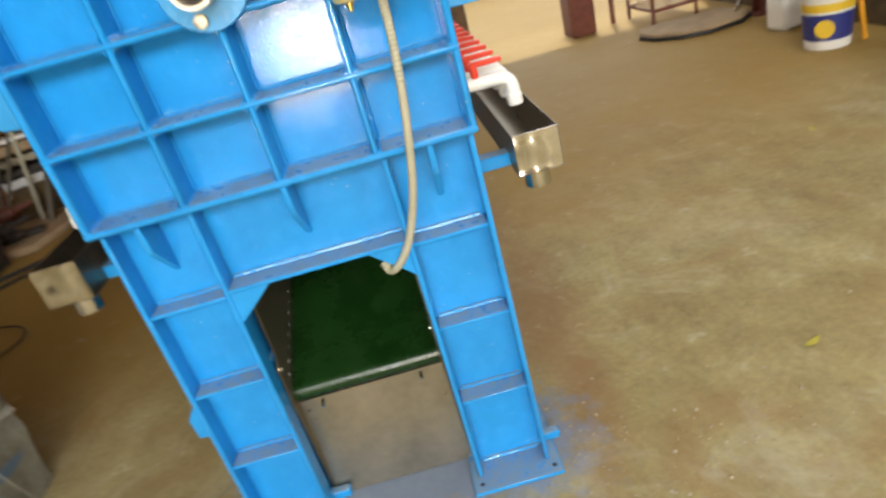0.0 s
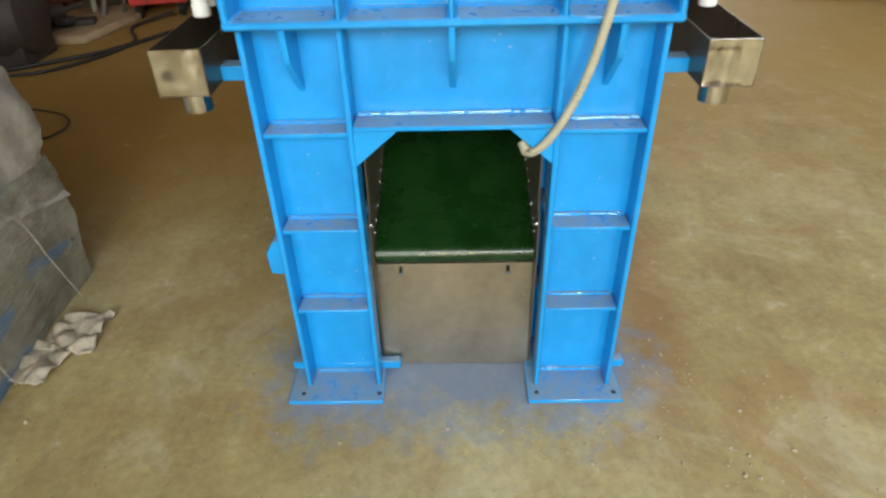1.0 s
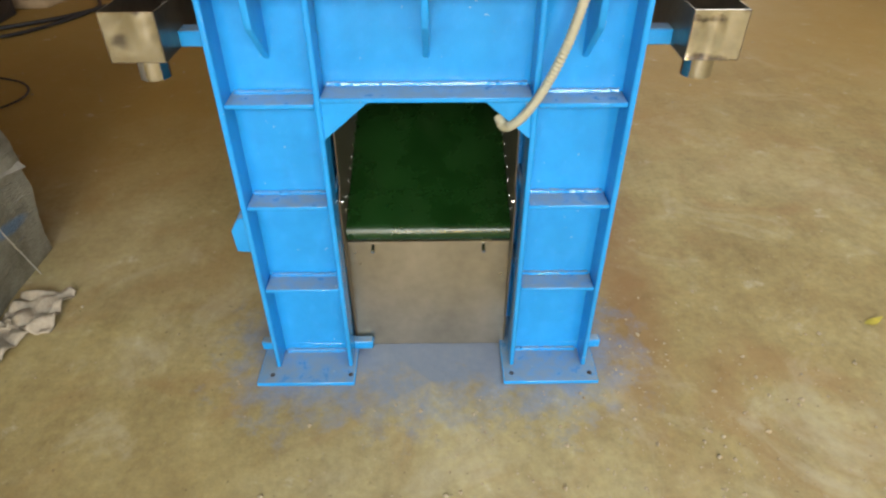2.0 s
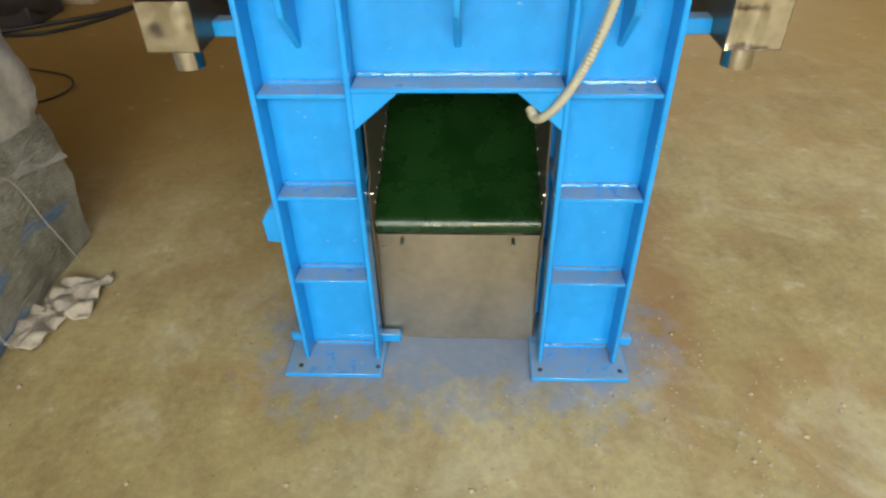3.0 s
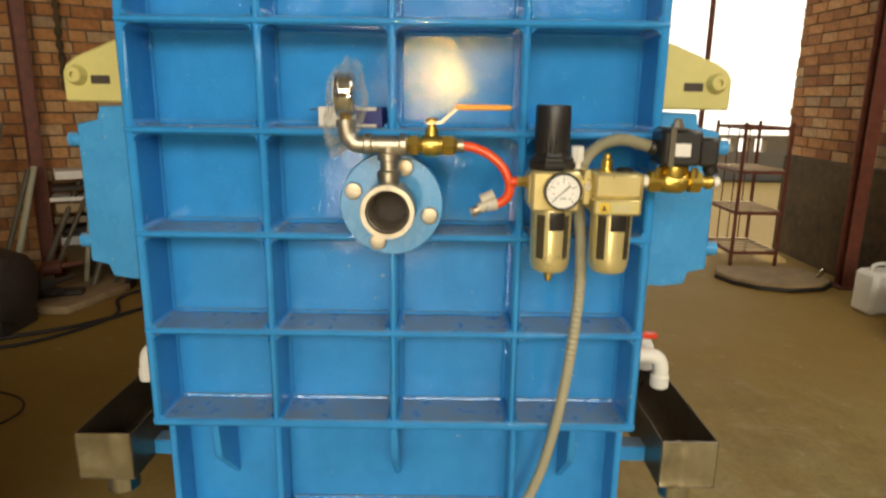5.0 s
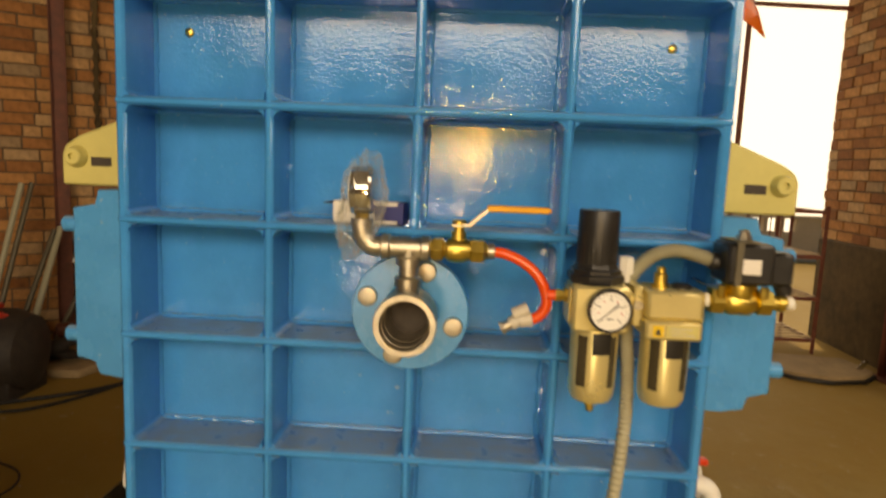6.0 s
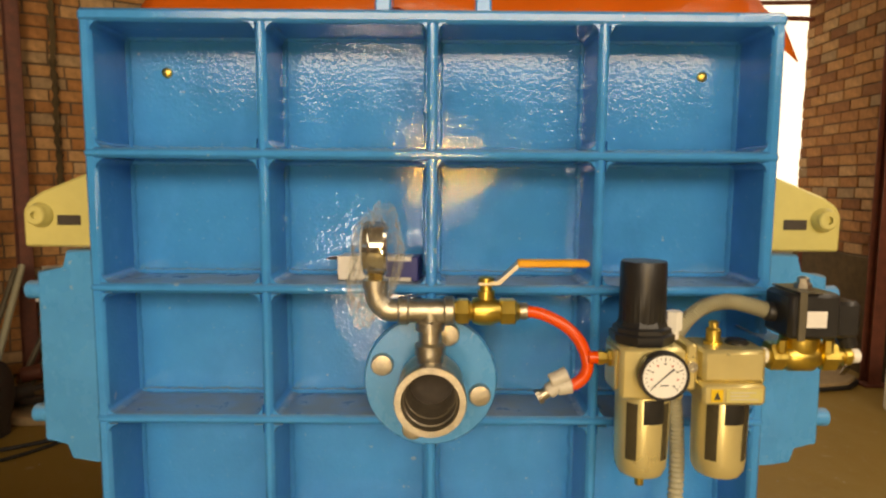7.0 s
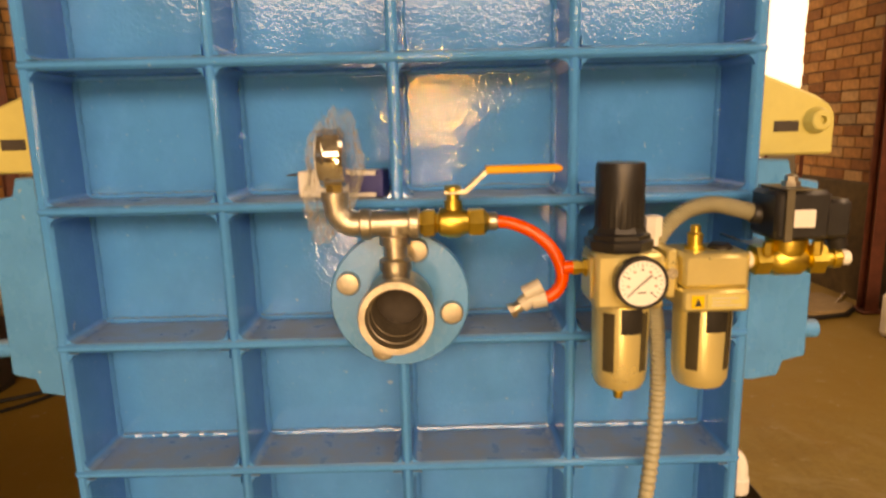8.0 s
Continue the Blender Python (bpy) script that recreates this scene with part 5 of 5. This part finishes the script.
for k, (dz, c0, c1) in enumerate(((0.06, (-3.1, 3.15), (-2.5, 3.35)), (0.10, (-3.2, 3.3), (-2.55, 3.2)))):
    bm = B()
    m = Matrix.Translation((*c0, dz)) @ Matrix.Rotation(math.atan2(c1[1] - c0[1], c1[0] - c0[0]), 4, "Z")
    box(bm, 0, 0.66, -0.05, 0.05, 0, 0.035, 0.006, m)
    solo("iron_offcut", bm, DARK, "dark iron offcut lying on the plinth", "scrap", "iron offcuts")
rnd = random.Random(11)
for k in range(8):
    x, y = rnd.uniform(-3.2, -2.55), rnd.uniform(3.1, 3.55)
    bm = B()
    a = rnd.uniform(0, 3.1)
    lathe(bm, (x, y, 0.10 + 0.02 * k), (math.cos(a), math.sin(a), 0.1), ((0, 0.03), (0.01, 0.05), (0.12, 0.05), (0.13, 0.02), (0.26, 0.018)), 12)
    solo("machine_part", bm, (DARK, STEEL_DULL, RUST, DARK)[k % 4], "oily dark machine part on the scrap heap", "machine part", "scrap heap")
for pts, r, lab in (([(-2.9, 2.45, 0.012), (-2.4, 2.5, 0.012), (-2.1, 3.0, 0.012), (-2.25, 3.4, 0.012), (-2.05, 3.65, 0.05)], 0.011, "black cable lying on the floor by the welder"),
                    ([(-2.2, 1.95, 0.01), (-1.95, 1.85, 0.01), (-1.86, 1.7, 0.01), (-1.93, 1.55, 0.01), (-2.15, 1.5, 0.01), (-2.4, 1.6, 0.01)], 0.005, "thin black hose looped on the floor"),
                    ([(-3.0, 2.3, 0.016), (-2.5, 2.62, 0.016), (-2.15, 2.9, 0.016), (-1.85, 3.4, 0.016)], 0.013, "black cable lying on the floor by the scrap")):
    bm = B()
    sweep(bm, smooth_path(pts, 9), r, 8)
    solo("cable", bm, RUBBER, lab, "cable", "cables on the floor")

# ---- grit, leaf and stains ----
rnd = random.Random(3)
verts, faces = [], []
for k in range(2000):
    if k < 800:
        x, y = rnd.gauss(0.45, 0.34), rnd.gauss(-0.14, 0.24)
    else:
        x, y = rnd.uniform(-2.4, 3.0), rnd.uniform(-0.9, 3.2)
    if abs(x) < 0.42 and -0.03 < y < 0.6:
        continue
    r = min(0.008, 0.0014 + rnd.expovariate(1 / 0.0015))
    c = Vector((x, y, r * 0.3))
    base = len(verts)
    for d in ((1, 0, 0), (0.2, 1, 0), (-1, 0.1, 0), (0, -1, 0), (0.1, 0, 0.8), (0, 0.1, -0.5)):
        verts.append(c + Vector(d) * r * rnd.uniform(0.6, 1.25))
    faces += [[base + i for i in f] for f in ((0, 1, 4), (1, 2, 4), (2, 3, 4), (3, 0, 4), (1, 0, 5), (2, 1, 5), (3, 2, 5), (0, 3, 5))]
me = bpy.data.meshes.new("grit")
me.from_pydata(verts, [], faces)
me.materials.append(STONE)
tagged(new("grit", me), "scattered pale grit and small stones on the floor", "grit", kind="stuff")
for x, y, a in ((1.19, 0.19, 0.4), (2.1, 1.55, 1.5)):
    bm = B()
    rings(bm, [[Vector((x, y, 0.004)) + Vector((math.cos(a) * u - math.sin(a) * w, math.sin(a) * u + math.cos(a) * w, 0.006 * abs(u) / 0.03)) for u, w in ((-0.035 + 0.07 * i / 6, s * 0.011 * math.sin(math.pi * min(max(i, 0.3), 5.7) / 6)) for i in range(7))] for s in (-1, 0, 1)], False, False)
    solo("leaf", bm, LEAF, "dry yellow leaf on the floor", "leaf", "dry leaves")
bm = B()
n = 40
rings(bm, [[Vector((1.45 + r * (0.040 + 0.022 * noise.noise((math.cos(a) * 2, math.sin(a) * 2, 1))) * math.cos(a) * 1.2, 0.02 + r * (0.040 + 0.022 * noise.noise((math.cos(a) * 2, math.sin(a) * 2, 1))) * math.sin(a), 0.0015 + 0.0015 * (1 - r))) for a in (2 * math.pi * i / n for i in range(n))] for r in (1.0, 0.5, 0.01)], True)
solo("oil_patch", bm, OIL, "dark clotted oil patch on the floor", "stain")

# ---- bricks ----
BL, BH, JT = 0.225, 0.078, 0.013


def brick_mesh(k):
    r = random.Random(40 + k)
    bm = B()
    box(bm, 0, BL, -0.004, 0.010, 0, BH, 0.0025)
    for v in bm.verts:
        v.co += Vector((r.uniform(-1, 1) * 0.002, r.uniform(-1, 1) * 0.002, r.uniform(-1, 1) * 0.002))
    return made("brick", bm, BRICK, False)


BRICKS_ME = [brick_mesh(k) for k in range(6)]


def lay_bricks(owner, p0, p1, z0, z1, near, seed):
    """Bricks proud of a wall's face; those inside near(along, z) are pieces, the rest one run."""
    r = random.Random(seed)
    a, b = Vector((*p0, 0)), Vector((*p1, 0))
    d = (b - a).normalized()
    length = (b - a).length
    inward = Vector((-d.y, d.x, 0))
    turn = Matrix((d, inward, Vector((0, 0, 1)))).transposed().to_4x4()
    verts, faces, count, course = [], [], 0, 0
    z = z0
    while z + BH < z1:
        u = -(BL / 2) * (course % 2) + r.uniform(-0.02, 0.02)
        while u < length:
            w = BL if r.random() < 0.8 else BL * 0.5
            u0, u1 = max(u, 0.0), min(u + w, length)
            proud = 0.006 + r.uniform(0, 0.007)
            if u1 - u0 > 0.05:
                if near(u0, z) and count < 300 and w == BL and u1 - u0 > BL * 0.95:
                    ob = new("brick", r.choice(BRICKS_ME))
                    ob.parent = owner
                    ob.matrix_local = Matrix.Translation(a + d * u0 + inward * (proud - 0.006) + Vector((0, 0, z + r.uniform(-0.002, 0.002)))) @ turn
                    count += 1
                else:
                    base = len(verts)
                    for q in (-0.002, proud):
                        for uu, zz in ((u0, z), (u1, z), (u1, z + BH), (u0, z + BH)):
                            verts.append(a + d * (uu + r.uniform(-0.002, 0.002)) + inward * q + Vector((0, 0, zz + r.uniform(-0.002, 0.002))))
                    faces += [[base + i for i in f] for f in ((4, 5, 6, 7), (0, 4, 7, 3), (5, 1, 2, 6), (7, 6, 2, 3), (0, 1, 5, 4))]
            u += w + JT
        z += BH + JT
        course += 1
    me = bpy.data.meshes.new("brick_run")
    me.from_pydata(verts, [], faces)
    me.materials.append(BRICKS)
    run = new("brick_run", me)
    run.parent = owner
    tagged(run, kind="stuff")


lay_bricks(wall_right, (RX, -1.0), (RX, YE), 0.955, WALL_H + 0.1, lambda u, z: u > 4.6 and 1.0 < z < 3.0, 1)
lay_bricks(wall_left, LB, LA, 0.02, WALL_H, lambda u, z: 1.0 < u < 3.2 and 1.0 < z < 3.0, 2)
